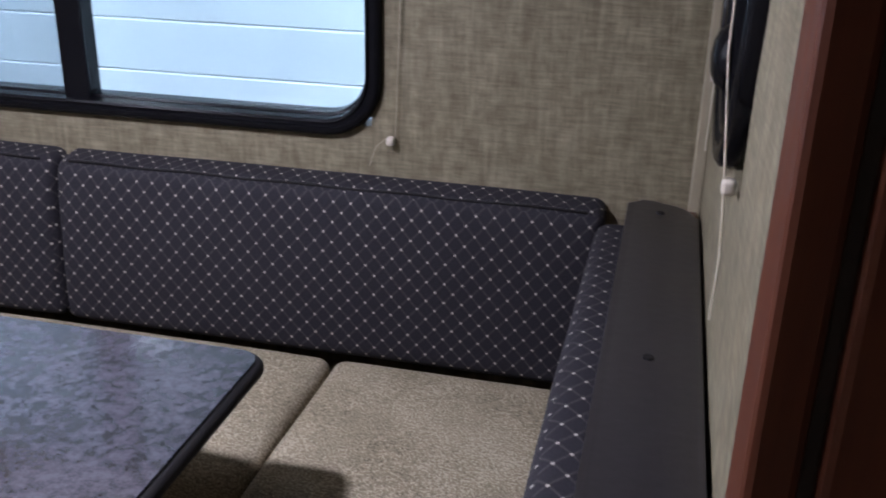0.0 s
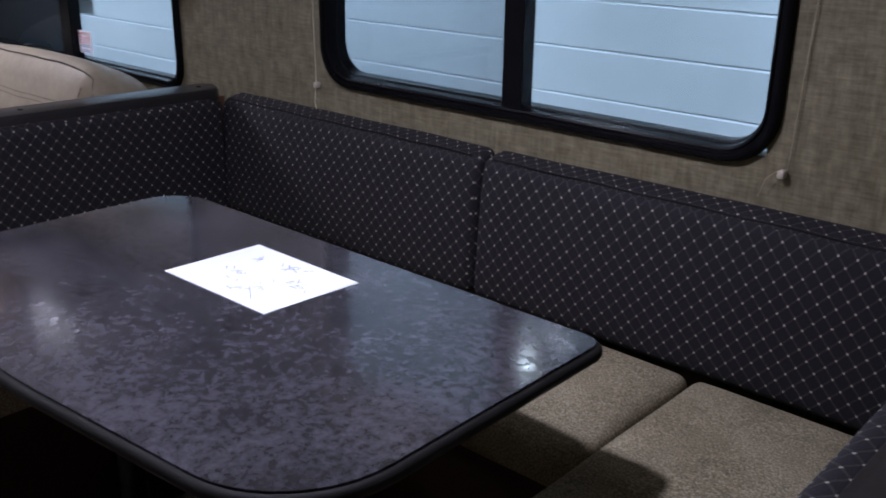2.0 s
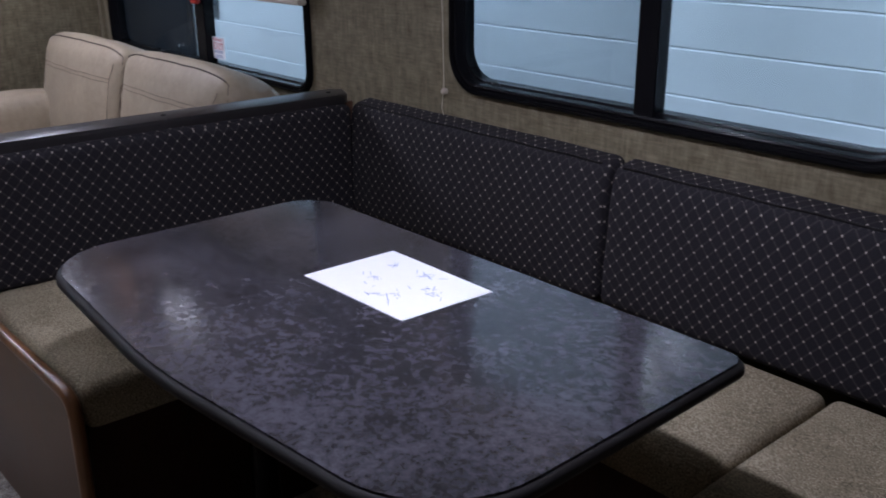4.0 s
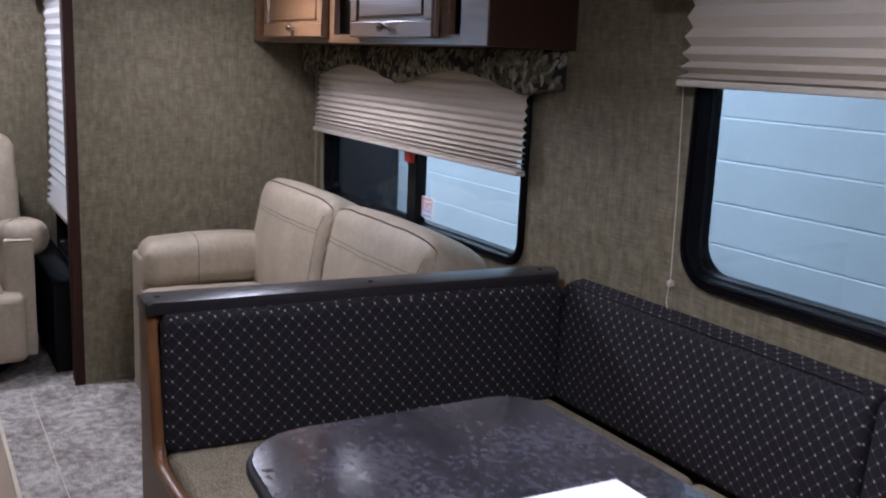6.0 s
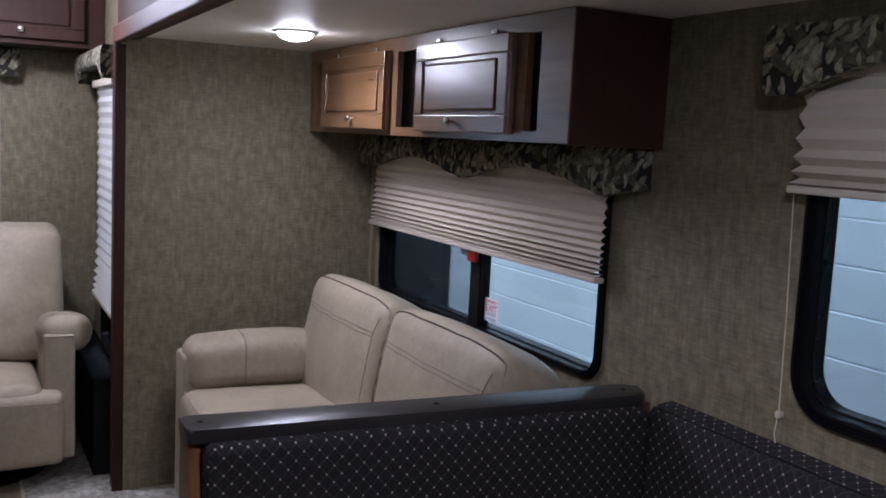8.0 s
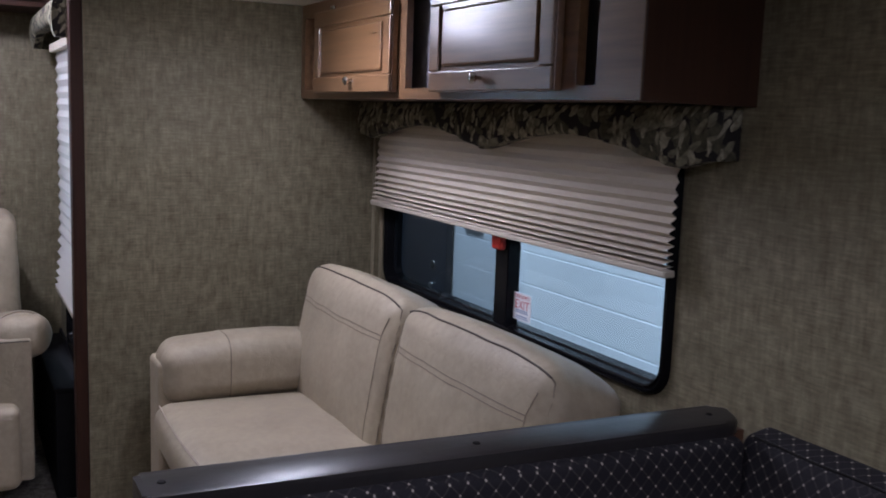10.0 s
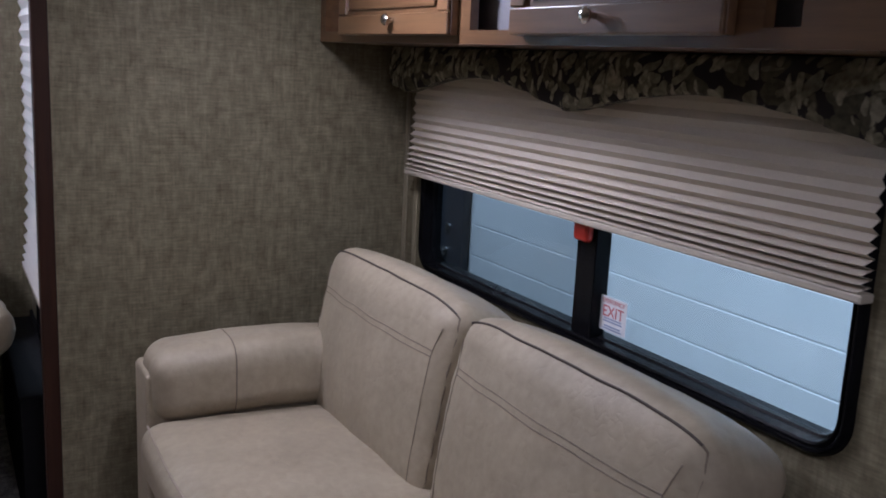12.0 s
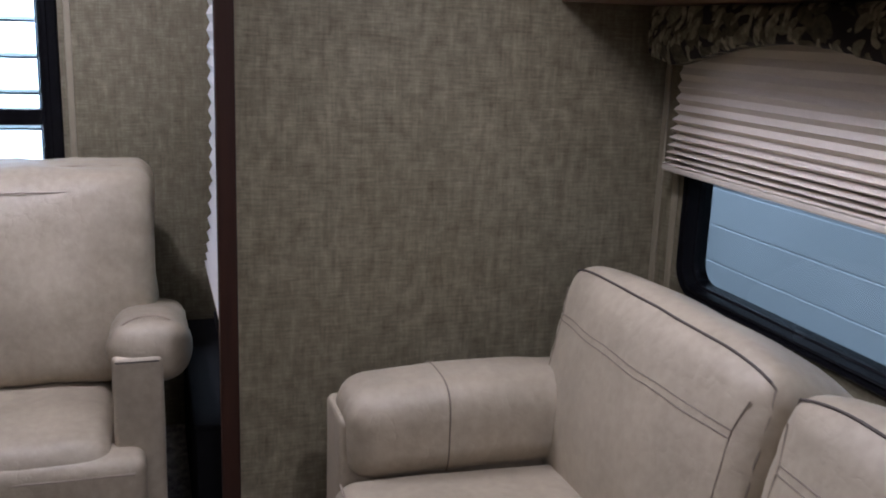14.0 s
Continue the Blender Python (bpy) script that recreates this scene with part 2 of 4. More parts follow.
BLACK = plain("black_frame", (0.005, 0.005, 0.006), 0.24, 0, 0.2, 30, 0.05, 0.12)
RUBBER = plain("dark_edge_band", (0.01, 0.009, 0.009), 0.65, 0, 0.12, 40, 0.1, 0.2)
LEDGE = plain("dark_vinyl_cap", (0.02, 0.018, 0.019), 0.32, 0, 0.25, 60, 0.2)
GLASS, GLASS_SCREEN = glass_mat("tinted_glass", (0.86, 0.92, 0.96)), glass_mat("tinted_glass_with_screen", (0.64, 0.69, 0.73))
# the side blind's cloth carries its backlight as a paler colour
BLIND, BLIND_BACKLIT = cloth_blind("beige_pleated_cloth", (0.64, 0.57, 0.475), 0.03), cloth_blind("backlit_pleated_cloth", (0.88, 0.85, 0.82), 0.6)
RAIL = plain("blind_rail", (0.5, 0.44, 0.36), 0.5)
CORD = plain("cream_cord", (0.6, 0.54, 0.42), 0.7)
LEAF, CARPET = leaf_fabric(), carpet_mat()
CEILING = plain("ceiling_panel", (0.8, 0.77, 0.7), 0.5, 0, 0.06, 70, 0.3)
VINYL = wood("vinyl_plank", (0.22, 0.165, 0.11), (0.36, 0.28, 0.2), 0.4, 0)
CAB_BACK = plain("cabinet_back_panel", (0.22, 0.215, 0.24), 0.5)
CHROME = plain("brushed_nickel", (0.62, 0.6, 0.58), 0.2, 1.0, 0.05)
PAPER = plain("white_paper", (0.78, 0.79, 0.82), 0.6, 0, 0.02)
INK, RED = plain("grey_ink", (0.28, 0.34, 0.48), 0.7), plain("red_plastic", (0.45, 0.03, 0.02), 0.4)
STICKER, STICKER_RED = plain("sticker_white", (0.8, 0.8, 0.82), 0.4), plain("sticker_red", (0.5, 0.06, 0.08), 0.4)
# mortar whiter than the blocks: the joints' bright glint is in its colour
BLOCK, MORTAR = block_paint(), plain("glint_mortar", (0.9, 0.9, 0.9), 0.45)
# black for added pieces that stand in for shade beside the recliner
SHADE_BLACK = plain("shade_black", (0.009, 0.009, 0.01), 0.8, 0, 0.2, 40, 0.1, 0.1)
SHOP_DARK, CONCRETE = plain("charcoal_sheet_metal", (0.035, 0.037, 0.045), 0.45), plain("warehouse_concrete", (0.3, 0.3, 0.29), 0.7, 0, 0.25, 12)
PUCK_LENS, PUCK_RIM = glow("puck_lens", (0.80, 0.83, 1.0), 115), plain("puck_rim", (0.75, 0.75, 0.75), 0.4)
PACK_LENS = glow("wall_lamp_lens", (0.85, 0.92, 1.0), 45)
TAN_TRIM = plain("tan_batten", (0.26, 0.22, 0.15), 0.5)
GREY_BOX = plain("grey_plastic", (0.2, 0.22, 0.24), 0.5)


# ---- mesh helpers ----
def thing(name, at, label, category, group="", kind=""):
    ob = new(name)
    ob.location = at
    ob.empty_display_size = 0.1
    return tagged(ob, label, category, group, kind)


def box_uv(bm):
    layer = bm.loops.layers.uv.verify()
    bm.normal_update()
    for f in bm.faces:
        n = [abs(c) for c in f.normal]
        k = n.index(max(n))
        for l in f.loops:
            c = l.vert.co
            l[layer].uv = (c.y, c.z) if k == 0 else (c.x, c.z) if k == 1 else (c.x, c.y)


def part(name, bm, material, parent=None, label="", smooth=False, kind="", category=""):
    bmesh.ops.recalc_face_normals(bm, faces=bm.faces)
    box_uv(bm)
    me = bpy.data.meshes.new(name)
    bm.to_mesh(me)
    bm.free()
    me.materials.append(material)
    if smooth:
        me.shade_smooth()
        me.set_sharp_from_angle(angle=radians(50))
    ob = new(name, me)
    if parent is not None:
        ob.parent = parent
        if parent.data is None:
            ob.matrix_parent_inverse = Matrix.Translation(parent.location).inverted()
    return tagged(ob, label, category, "", kind)


def add_box(bm, x0, y0, z0, x1, y1, z1, bevel=0.0, seg=2):
    m = Matrix.LocRotScale(((x0 + x1) / 2, (y0 + y1) / 2, (z0 + z1) / 2), None, (abs(x1 - x0), abs(y1 - y0), abs(z1 - z0)))
    vs = bmesh.ops.create_cube(bm, size=1, matrix=m)["verts"]
    if bevel:
        es = list({e for v in vs for e in v.link_edges})
        bmesh.ops.bevel(bm, geom=es, offset=bevel, segments=seg, profile=0.5, affect="EDGES")
    return bm


def box(*a, **k):
    return add_box(bmesh.new(), *a, **k)


def stops_along(h, r, n):
    inner = [(-h + r) + (2 * h - 2 * r) * i / n for i in range(n + 1)]
    edge = [h - r * (1 - s) for s in (0.3, 0.6, 0.82, 1.0)]
    return [-e for e in reversed(edge)] + inner + edge


def soft_box(x0, y0, z0, x1, y1, z1, r=0.04, puff=(0, 0, 0), n=10, rough=0.0, shape=None):
    """A cushion: a rounded box whose faces swell by puff (metres along x, y, z), with slight unevenness."""
    cx, cy, cz = (x0 + x1) / 2, (y0 + y1) / 2, (z0 + z1) / 2
    h = (abs(x1 - x0) / 2, abs(y1 - y0) / 2, abs(z1 - z0) / 2)
    r = min(r, *[q * 0.98 for q in h])
    lines = [stops_along(q, r, n) for q in h]
    bm = bmesh.new()
    for k in range(3):
        i, j = [a for a in range(3) if a != k]
        for side in (-1, 1):
            grid = []
            for a in lines[i]:
                row = []
                for b in lines[j]:
                    p = [0, 0, 0]
                    p[i], p[j], p[k] = a, b, side * h[k]
                    row.append(bm.verts.new(p))
                grid.append(row)
            for a in range(len(grid) - 1):
                for b in range(len(grid[0]) - 1):
                    bm.faces.new((grid[a][b], grid[a + 1][b], grid[a + 1][b + 1], grid[a][b + 1]))
    bmesh.ops.remove_doubles(bm, verts=bm.verts, dist=1e-5)
    for v in bm.verts:
        p = v.co
        c = Vector([max(-h[a] + r, min(h[a] - r, p[a])) for a in range(3)])
        d = p - c
        q = c + d.normalized() * r if d.length > 0 else p.copy()
        s = [q[a] / h[a] for a in range(3)]
        for a in range(3):
            b, e = [m for m in range(3) if m != a]
            q[a] += puff[a] * s[a] * max(0, 1 - s[b] ** 2) ** 0.6 * max(0, 1 - s[e] ** 2) ** 0.6
        w = Vector((q.x + cx, q.y + cy, q.z + cz))
        if rough:
            w += noise.noise_vector(w * 9.0) * rough + noise.noise_vector(w * 30.0) * rough * 0.3
        v.co = shape(w) if shape else w
    return bm


def tube(points, r, closed=False, sides=8):
    bm = bmesh.new()
    pts = [Vector(p) for p in points]
    rings, up = [], Vector((0.13, 0.21, 0.97))
    for i, p in enumerate(pts):
        a = pts[i - 1] if i or closed else p
        b = pts[(i + 1) % len(pts)] if i < len(pts) - 1 or closed else p
        d = (b - a).normalized()
        s = d.cross(up).normalized()
        t = s.cross(d)
        rings.append([bm.verts.new(p + (s * math.cos(k * 2 * math.pi / sides) + t * math.sin(k * 2 * math.pi / sides)) * r) for k in range(sides)])
    for i in range(len(rings) - (0 if closed else 1)):
        a, b = rings[i], rings[(i + 1) % len(rings)]
        for k in range(sides):
            bm.faces.new((a[k], a[(k + 1) % sides], b[(k + 1) % sides], b[k]))
    if not closed:
        bm.faces.new(rings[0])
        bm.faces.new(rings[-1])
    return bm


def round_poly(corners, n=8):
    """A polygon with rounded corners: (x, y, radius) each, in order."""
    out = []
    for i, (x, y, r) in enumerate(corners):
        p, a, b = Vector((x, y)), Vector(corners[i - 1][:2]), Vector(corners[(i + 1) % len(corners)][:2])
        u, w = (a - p).normalized(), (b - p).normalized()
        if r <= 0:
            out.append(p)
            continue
        half = u.angle(w) / 2
        cut = r / math.tan(half)
        c = p + (u + w).normalized() * (r / math.sin(half))
        s, e = p + u * cut - c, p + w * cut - c
        turn = s.angle_signed(e)
        for k in range(n + 1):
            ang = -turn * k / n
            out.append(c + Vector((s.x * math.cos(ang) - s.y * math.sin(ang), s.x * math.sin(ang) + s.y * math.cos(ang))))
    return out


def slab(points, place, d0, d1, bevel=0.0):
    """A closed plate from an outline; place(u, v, d) gives the point in the world."""
    bm = bmesh.new()
    lo, hi = [bm.verts.new(place(p[0], p[1], d0)) for p in points], [bm.verts.new(place(p[0], p[1], d1)) for p in points]
    top = bm.faces.new(hi)
    bm.faces.new(lo)
    for i in range(len(points)):
        j = (i + 1) % len(points)
        bm.faces.new((lo[i], lo[j], hi[j], hi[i]))
    if bevel:
        bmesh.ops.bevel(bm, geom=list(top.edges), offset=bevel, segments=3, profile=0.5, affect="EDGES")
    return bm


def lathe(profile, centre, axis=2, sides=24):
    bm = bmesh.new()
    rings = []
    i, j = [a for a in range(3) if a != axis]
    for r, d in profile:
        ring = []
        for k in range(sides):
            p = list(centre)
            p[i] += r * math.cos(2 * math.pi * k / sides)
            p[j] += r * math.sin(2 * math.pi * k / sides)
            p[axis] += d
            ring.append(bm.verts.new(p))
        rings.append(ring)
    for a, b in zip(rings, rings[1:]):
        for k in range(sides):
            bm.faces.new((a[k], a[(k + 1) % sides], b[(k + 1) % sides], b[k]))
    bm.faces.new(rings[0])
    bm.faces.new(rings[-1])
    return bm


def on_y(y):
    return lambda u, v, d: (u, y + d, v)


def on_x(x):
    return lambda u, v, d: (x + d, u, v)


def wall_panel(name, label, place, u0, u1, v0, v1, thick, holes=(), material=None):
    us = sorted({u0, u1, *[h[0] for h in holes], *[h[1] for h in holes]})
    vs = sorted({v0, v1, *[h[2] for h in holes], *[h[3] for h in holes]})
    bm = bmesh.new()
    for a, b in zip(us, us[1:]):
        for c, d in zip(vs, vs[1:]):
            if any(h[0] <= a and b <= h[1] and h[2] <= c and d <= h[3] for h in holes):
                continue
            p, q = place(a, c, 0), place(b, d, thick)
            add_box(bm, *p, *q)
    bmesh.ops.remove_doubles(bm, verts=bm.verts, dist=1e-5)
    seen = {}
    for f in bm.faces:
        seen.setdefault(tuple(sorted(v.index for v in f.verts)), []).append(f)
    return part(name, bm, material or WALLPAPER, None, label, kind="structure", category="wall")


def window_unit(name, label, place, u0, u1, v0, v1, inset, rad, splits=(), across=(), out=1, panes=None, deep=0.045):
    """A vehicle window: a black moulded ring with rounded corners, mullions and panes. out: 1 where outdoors is at +d."""
    win = thing(name, place((u0 + u1) / 2, v0, 0), label, "window", kind="structure")
    bm = bmesh.new()
    loops = []
    for cut, d in ((0.0, 0.004), (0.002, -0.012), (0.009, -0.018), (inset * 0.5, -0.017), (inset * 0.56, -0.010), (inset * 0.74, -0.010), (inset * 0.8, -0.014), (inset * 0.95, -0.012), (inset, -0.006), (inset + 0.002, 0.012), (inset + 0.006, 0.014), (inset + 0.008, deep), (0.02, deep)):
        r = max(0.012, rad - cut * 0.75)
        pts = round_poly([(u0 + cut, v0 + cut, r), (u1 - cut, v0 + cut, r), (u1 - cut, v1 - cut, r), (u0 + cut, v1 - cut, r)], 7)
        loops.append([bm.verts.new(place(p[0], p[1], d * out)) for p in pts])
    for a, b in zip(loops, loops[1:]):
        for i in range(len(a)):
            j = (i + 1) % len(a)
            bm.faces.new((a[i], a[j], b[j], b[i]))
    part("window_frame", bm, BLACK, win, "glossy black moulded frame", True)
    edges = [u0 + inset - 0.005]
    for a, b in splits:
        p, q = place(a, v0 + inset * 0.6, -0.006 * out), place(b, v1 - inset * 0.6, (deep - 0.008) * out)
        part("mullion", box(*p, *q, bevel=0.003), BLACK, win)
        edges += [(a + b) / 2, (a + b) / 2]
    edges.append(u1 - inset + 0.005)
    for a, b in across:
        p, q = place(u0 + inset * 0.6, a, -0.006 * out), place(u1 - inset * 0.6, b, 0.03 * out)
        part("mullion", box(*p, *q, bevel=0.003), BLACK, win)
    for i in range(0, len(edges), 2):
        p, q = place(edges[i], v0 + inset - 0.005, (deep - 0.022) * out), place(edges[i + 1], v1 - inset + 0.005, (deep - 0.018) * out)
        pane = part("pane", box(*p, *q), (panes or [GLASS])[(i // 2) % len(panes or [GLASS])], win, "tinted glass pane")
        pane.visible_shadow = False
    return win


def pleated_blind(label, place, u0, u1, z_bottom, z_top, pitch, depth, cloth, tight=0.25, out=1, least=0.32, fade=0.045, run=9.0):
    """A pleated shade part way down, its lowest folds pressed together above a flat rail."""
    th = thing("pleated_blind", place((u0 + u1) / 2, z_bottom, 0), label, "blind")
    zs, z, k = [], z_bottom + 0.012, 0
    while z < z_top:
        zs.append(z)
        z += pitch * (tight + (1 - tight) * min(1, k / run)) / 2
        k += 1
    bm = bmesh.new()
    front, back = [], []
    for i, zz in enumerate(zs):
        d = -depth * max(least, 1 - fade * i) if i % 2 else 0.0
        front.append([bm.verts.new(place(u, zz, d * out)) for u in (u0, u1)])
        back.append([bm.verts.new(place(u, zz, (d + 0.002) * out)) for u in (u0, u1)])
    for i in range(len(zs) - 1):
        bm.faces.new((front[i][0], front[i][1], front[i + 1][1], front[i + 1][0]))
        bm.faces.new((back[i][0], back[i][1], back[i + 1][1], back[i + 1][0]))
        for s in (0, 1):
            bm.faces.new((front[i][s], front[i + 1][s], back[i + 1][s], back[i][s]))
    part("pleats", bm, cloth, th)
    p, q = place(u0 - 0.008, z_bottom, -depth * 0.9 * out), place(u1 + 0.008, z_bottom + 0.016, 0.002 * out)
    part("bottom_rail", box(*p, *q, bevel=0.004), RAIL, th, "flat beige bottom rail")
    p, q = place(u0 - 0.004, z_top - 0.03, -depth * out), place(u1 + 0.004, z_top, 0.004 * out)
    part("head_rail", box(*p, *q, bevel=0.003), RAIL, th)
    return th


def valance(label, place, u0, u1, z_low, z_top, reach, lower, ruffle=0.0, out=1, deep=0.03):
    """A padded cornice of printed cloth with a shaped lower edge and two side returns."""
    th = thing("window_valance", place((u0 + u1) / 2, z_top, 0), label, "valance")
    bm = bmesh.new()
    n, rows = 90, 10
    for face_d, flip in ((-reach, 0), (-reach + deep, 1)):
        grid = []
        for i in range(n + 1):
            s = i / n
            u, zb = u0 + (u1 - u0) * s, z_low + lower(s)
            col = []
            for k in range(rows + 1):
                w = k / rows
                wave = ruffle * (1 - w) ** 1.3 * math.sin(u * 90 + 3 * math.sin(u * 17)) if not flip else 0
                swell = 0.012 * math.sin(math.pi * w) ** 0.5 if not flip else 0
                col.append(bm.verts.new(place(u, zb + (z_top - zb) * w, (face_d - wave - swell) * out)))
            grid.append(col)
        for i in range(n):
            for k in range(rows):
                bm.faces.new((grid[i][k], grid[i + 1][k], grid[i + 1][k + 1], grid[i][k + 1]))
        if flip:
            for i in range(n):
                bm.faces.new((first[i][0], first[i + 1][0], grid[i + 1][0], grid[i][0]))
                bm.faces.new((first[i][-1], first[i + 1][-1], grid[i + 1][-1], grid[i][-1]))
            for i in (0, n):
                for k in range(rows):
                    bm.faces.new((first[i][k], first[i][k + 1], grid[i][k + 1], grid[i][k]))
        first = grid
    part("front_panel", bm, LEAF, th, "padded leaf-print front", True)
    for u, w in ((u0, 0.02), (u1 - 0.02, 0.02)):
        p, q = place(u, z_low + lower(0.0 if u == u0 else 1.0), (-reach + deep + 0.001) * out), place(u + w, z_top, 0)
        part("side_return", box(*p, *q, bevel=0.004), LEAF, th)
    return th


def cord(label, points, knob=None, mat=None, r=0.0012):
    th = thing("blind_cord", points[0], label, "cord")
    part("string", tube(points, r, sides=6), mat or CORD, th)
    if knob:
        part("cleat", soft_box(knob[0] - 0.007, knob[1] - 0.009, knob[2] - 0.008, knob[0] + 0.007, knob[1] + 0.009, knob[2] + 0.008, 0.005, n=2), RAIL, th, "small clear plastic cord cleat", True)
    return th


# ---- structure ----
WALL_Y, END_X0, END_X1, FRONT_Y, MAIN_Y, REAR_X = 1.775, -3.61, 0.520, 0.73, 0.79, -4.75
W1, W2 = (-1.282, -0.041, 0.896, 1.66), (-3.477, -1.940, 0.787, 1.40)


def hole(w, cut=0.022):
    return (w[0] + cut, w[1] - cut, w[2] + cut, w[3] - cut)


WS, WR, WE = (-4.40, -3.80, 0.42, 1.62), (-0.75, 0.335, 0.74, 1.62), (1.07, 1.55, 1.04, 1.62)
wall_panel("wall_window_side", "olive-tan woven wallpaper wall with two windows", on_y(WALL_Y), END_X0 - 0.06, END_X1 + 0.06, -0.02, 1.82, 0.05, (hole(W1), hole(W2)))
wall_panel("wall_slide_end", "plain olive-tan woven wallpaper end wall", on_x(END_X0), FRONT_Y + 0.03, WALL_Y, 0.0, 1.82, -0.06)
wall_panel("wall_dinette_end", "olive-tan wallpaper wall beside the dinette", on_x(END_X1), FRONT_Y + 0.03, WALL_Y, 0.0, 1.82, 0.06, (hole(WE),))
wall_panel("wall_main_side", "olive-tan wallpaper side wall beside the recliner", on_y(MAIN_Y), REAR_X, END_X0 - 0.06, 0.0, MAIN_CEIL, 0.05, (hole(WS),))
wall_panel("wall_main_front", "wallpaper side wall past the dinette", on_y(MAIN_Y), END_X1 + 0.06, 2.2, 0.0, MAIN_CEIL, 0.05)
wall_panel("wall_rear", "olive-tan wallpaper rear wall with a window", on_x(REAR_X), -1.65, MAIN_Y + 0.05, 0.0, MAIN_CEIL, -0.05, (hole(WR),))
wall_panel("wall_galley", "plain wallpaper wall across the aisle", on_y(-1.65), REAR_X - 0.05, 2.2, 0.0, MAIN_CEIL, -0.05)
wall_panel("wall_front", "plain wallpaper wall at the far end", on_x(2.2), -1.7, MAIN_Y + 0.05, 0.0, MAIN_CEIL, 0.05)
part("ceiling_slide", box(END_X0 - 0.06, FRONT_Y + 0.02, SLIDE_CEIL, END_X1 + 0.06, WALL_Y, SLIDE_CEIL + 0.04), CEILING, None, "cream textured ceiling panel over the seating", kind="structure", category="ceiling")
part("ceiling_main", box(REAR_X - 0.05, -1.7, MAIN_CEIL, 2.25, MAIN_Y + 0.05, MAIN_CEIL + 0.04), CEILING, None, "cream textured ceiling panel over the aisle", kind="structure", category="ceiling")
floor_bm = box(REAR_X - 0.05, -1.7, -0.06, 2.25, MAIN_Y + 0.05, -0.006)
add_box(floor_bm, END_X0 - 0.06, MAIN_Y + 0.05, -0.06, END_X1 + 0.06, WALL_Y + 0.05, -0.006)
part("floor", floor_bm, VINYL, None, "wood-look vinyl floor", kind="structure", category="floor")
carpet_bm = box(REAR_X, 0.405, -0.006, END_X1, FRONT_Y + 0.02, 0.006)
add_box(carpet_bm, END_X0, FRONT_Y + 0.02, -0.006, END_X1, WALL_Y, 0.006)
part("carpet", carpet_bm, CARPET, None, "beige-grey cut-pile carpet", kind="structure", category="carpet")
carpet = bpy.data.objects["carpet"]
part("edge_binding", box(REAR_X + 0.001, 0.400, -0.006, END_X1 - 0.001, 0.413, 0.008, bevel=0.002), CORD, carpet, "pale bound carpet edge")
part("seam", box(-3.6, 0.541, 0.004, -1.0, 0.545, 0.0075, bevel=0.001), CORD, carpet, "pale seam in the carpet")
header = thing("slide_header", (-1.5, FRONT_Y, SLIDE_CEIL), "dark wood trim over the slide-out opening", "trim", kind="structure")
part("soffit", box(END_X0 - 0.06, FRONT_Y + 0.008, 1.752, END_X1 + 0.06, FRONT_Y + 0.075, MAIN_CEIL), DARK_SHADE_WOOD, header)
part("lower_trim", box(END_X0 - 0.05, FRONT_Y - 0.012, 1.735, END_X1 + 0.06, FRONT_Y + 0.02, 1.80, bevel=0.006), CHERRY, header)
trim = thing("slide_trim_rear", (END_X0 - 0.04, FRONT_Y, 0.0), "cherry wood corner trim of the slide-out, shade in its colour", "trim", kind="structure")
part("trim_board", box(END_X0 - 0.09, FRONT_Y - 0.006, 0.0, END_X0 - 0.028, FRONT_Y + 0.034, 1.735, bevel=0.005), DARK_SHADE_WOOD, trim)
part("trim_board", box(END_X0 - 0.020, FRONT_Y - 0.010, 0.0, END_X0 + 0.005, FRONT_Y + 0.031, 1.735, bevel=0.006), DARK_SHADE_WOOD, trim)
part("trim_groove", box(END_X0 - 0.030, FRONT_Y + 0.004, 0.0, END_X0 - 0.018, FRONT_Y + 0.03, 1.735), DARK_IN, trim)
trim = thing("slide_trim_front", (END_X1 + 0.04, FRONT_Y, 0.0), "reddish cherry wood corner trim beside the dinette", "trim", kind="structure")
part("trim_board", box(END_X1 - 0.007, FRONT_Y - 0.010, 0.0, END_X1 + 0.026, FRONT_Y + 0.068, 1.735, bevel=0.006), CHERRY, trim)
part("trim_board", box(END_X1 + 0.036, FRONT_Y - 0.014, 0.0, END_X1 + 0.13, FRONT_Y + 0.034, 1.735, bevel=0.006), CHERRY, trim)
part("trim_groove", box(END_X1 + 0.024, FRONT_Y + 0.004, 0.0, END_X1 + 0.038, FRONT_Y + 0.03, 1.735), DARK_IN, trim)
for xa, xb in ((END_X0 + 0.001, END_X0 + 0.022), (-3.535, -3.513)):
    part("trim_batten", box(xa, WALL_Y - 0.007, 0.01, xb, WALL_Y, 1.44, bevel=0.003), TAN_TRIM, None, "narrow tan wall batten", kind="structure", category="trim")
part("trim_rear_batten", box(REAR_X, 0.352, 0.42, REAR_X + 0.007, 0.372, 1.62, bevel=0.003), TAN_TRIM, None, "narrow tan batten beside the rear window", kind="structure", category="trim")
# added panel: the wall's darkness behind the recliner is put in as black
part("trim_wall_base", box(REAR_X + 0.01, MAIN_Y - 0.012, 0.006, END_X0 - 0.095, MAIN_Y - 0.001, 0.415, bevel=0.003), SHADE_BLACK, None, "added black panel for the dark area low on the side wall", kind="structure", category="panel")
part("trim_corner", box(END_X1 - 0.02, WALL_Y - 0.008, 0.01, END_X1, WALL_Y, SLIDE_CEIL, bevel=0.003), TAN_TRIM, None, "narrow tan corner batten", kind="structure", category="trim")

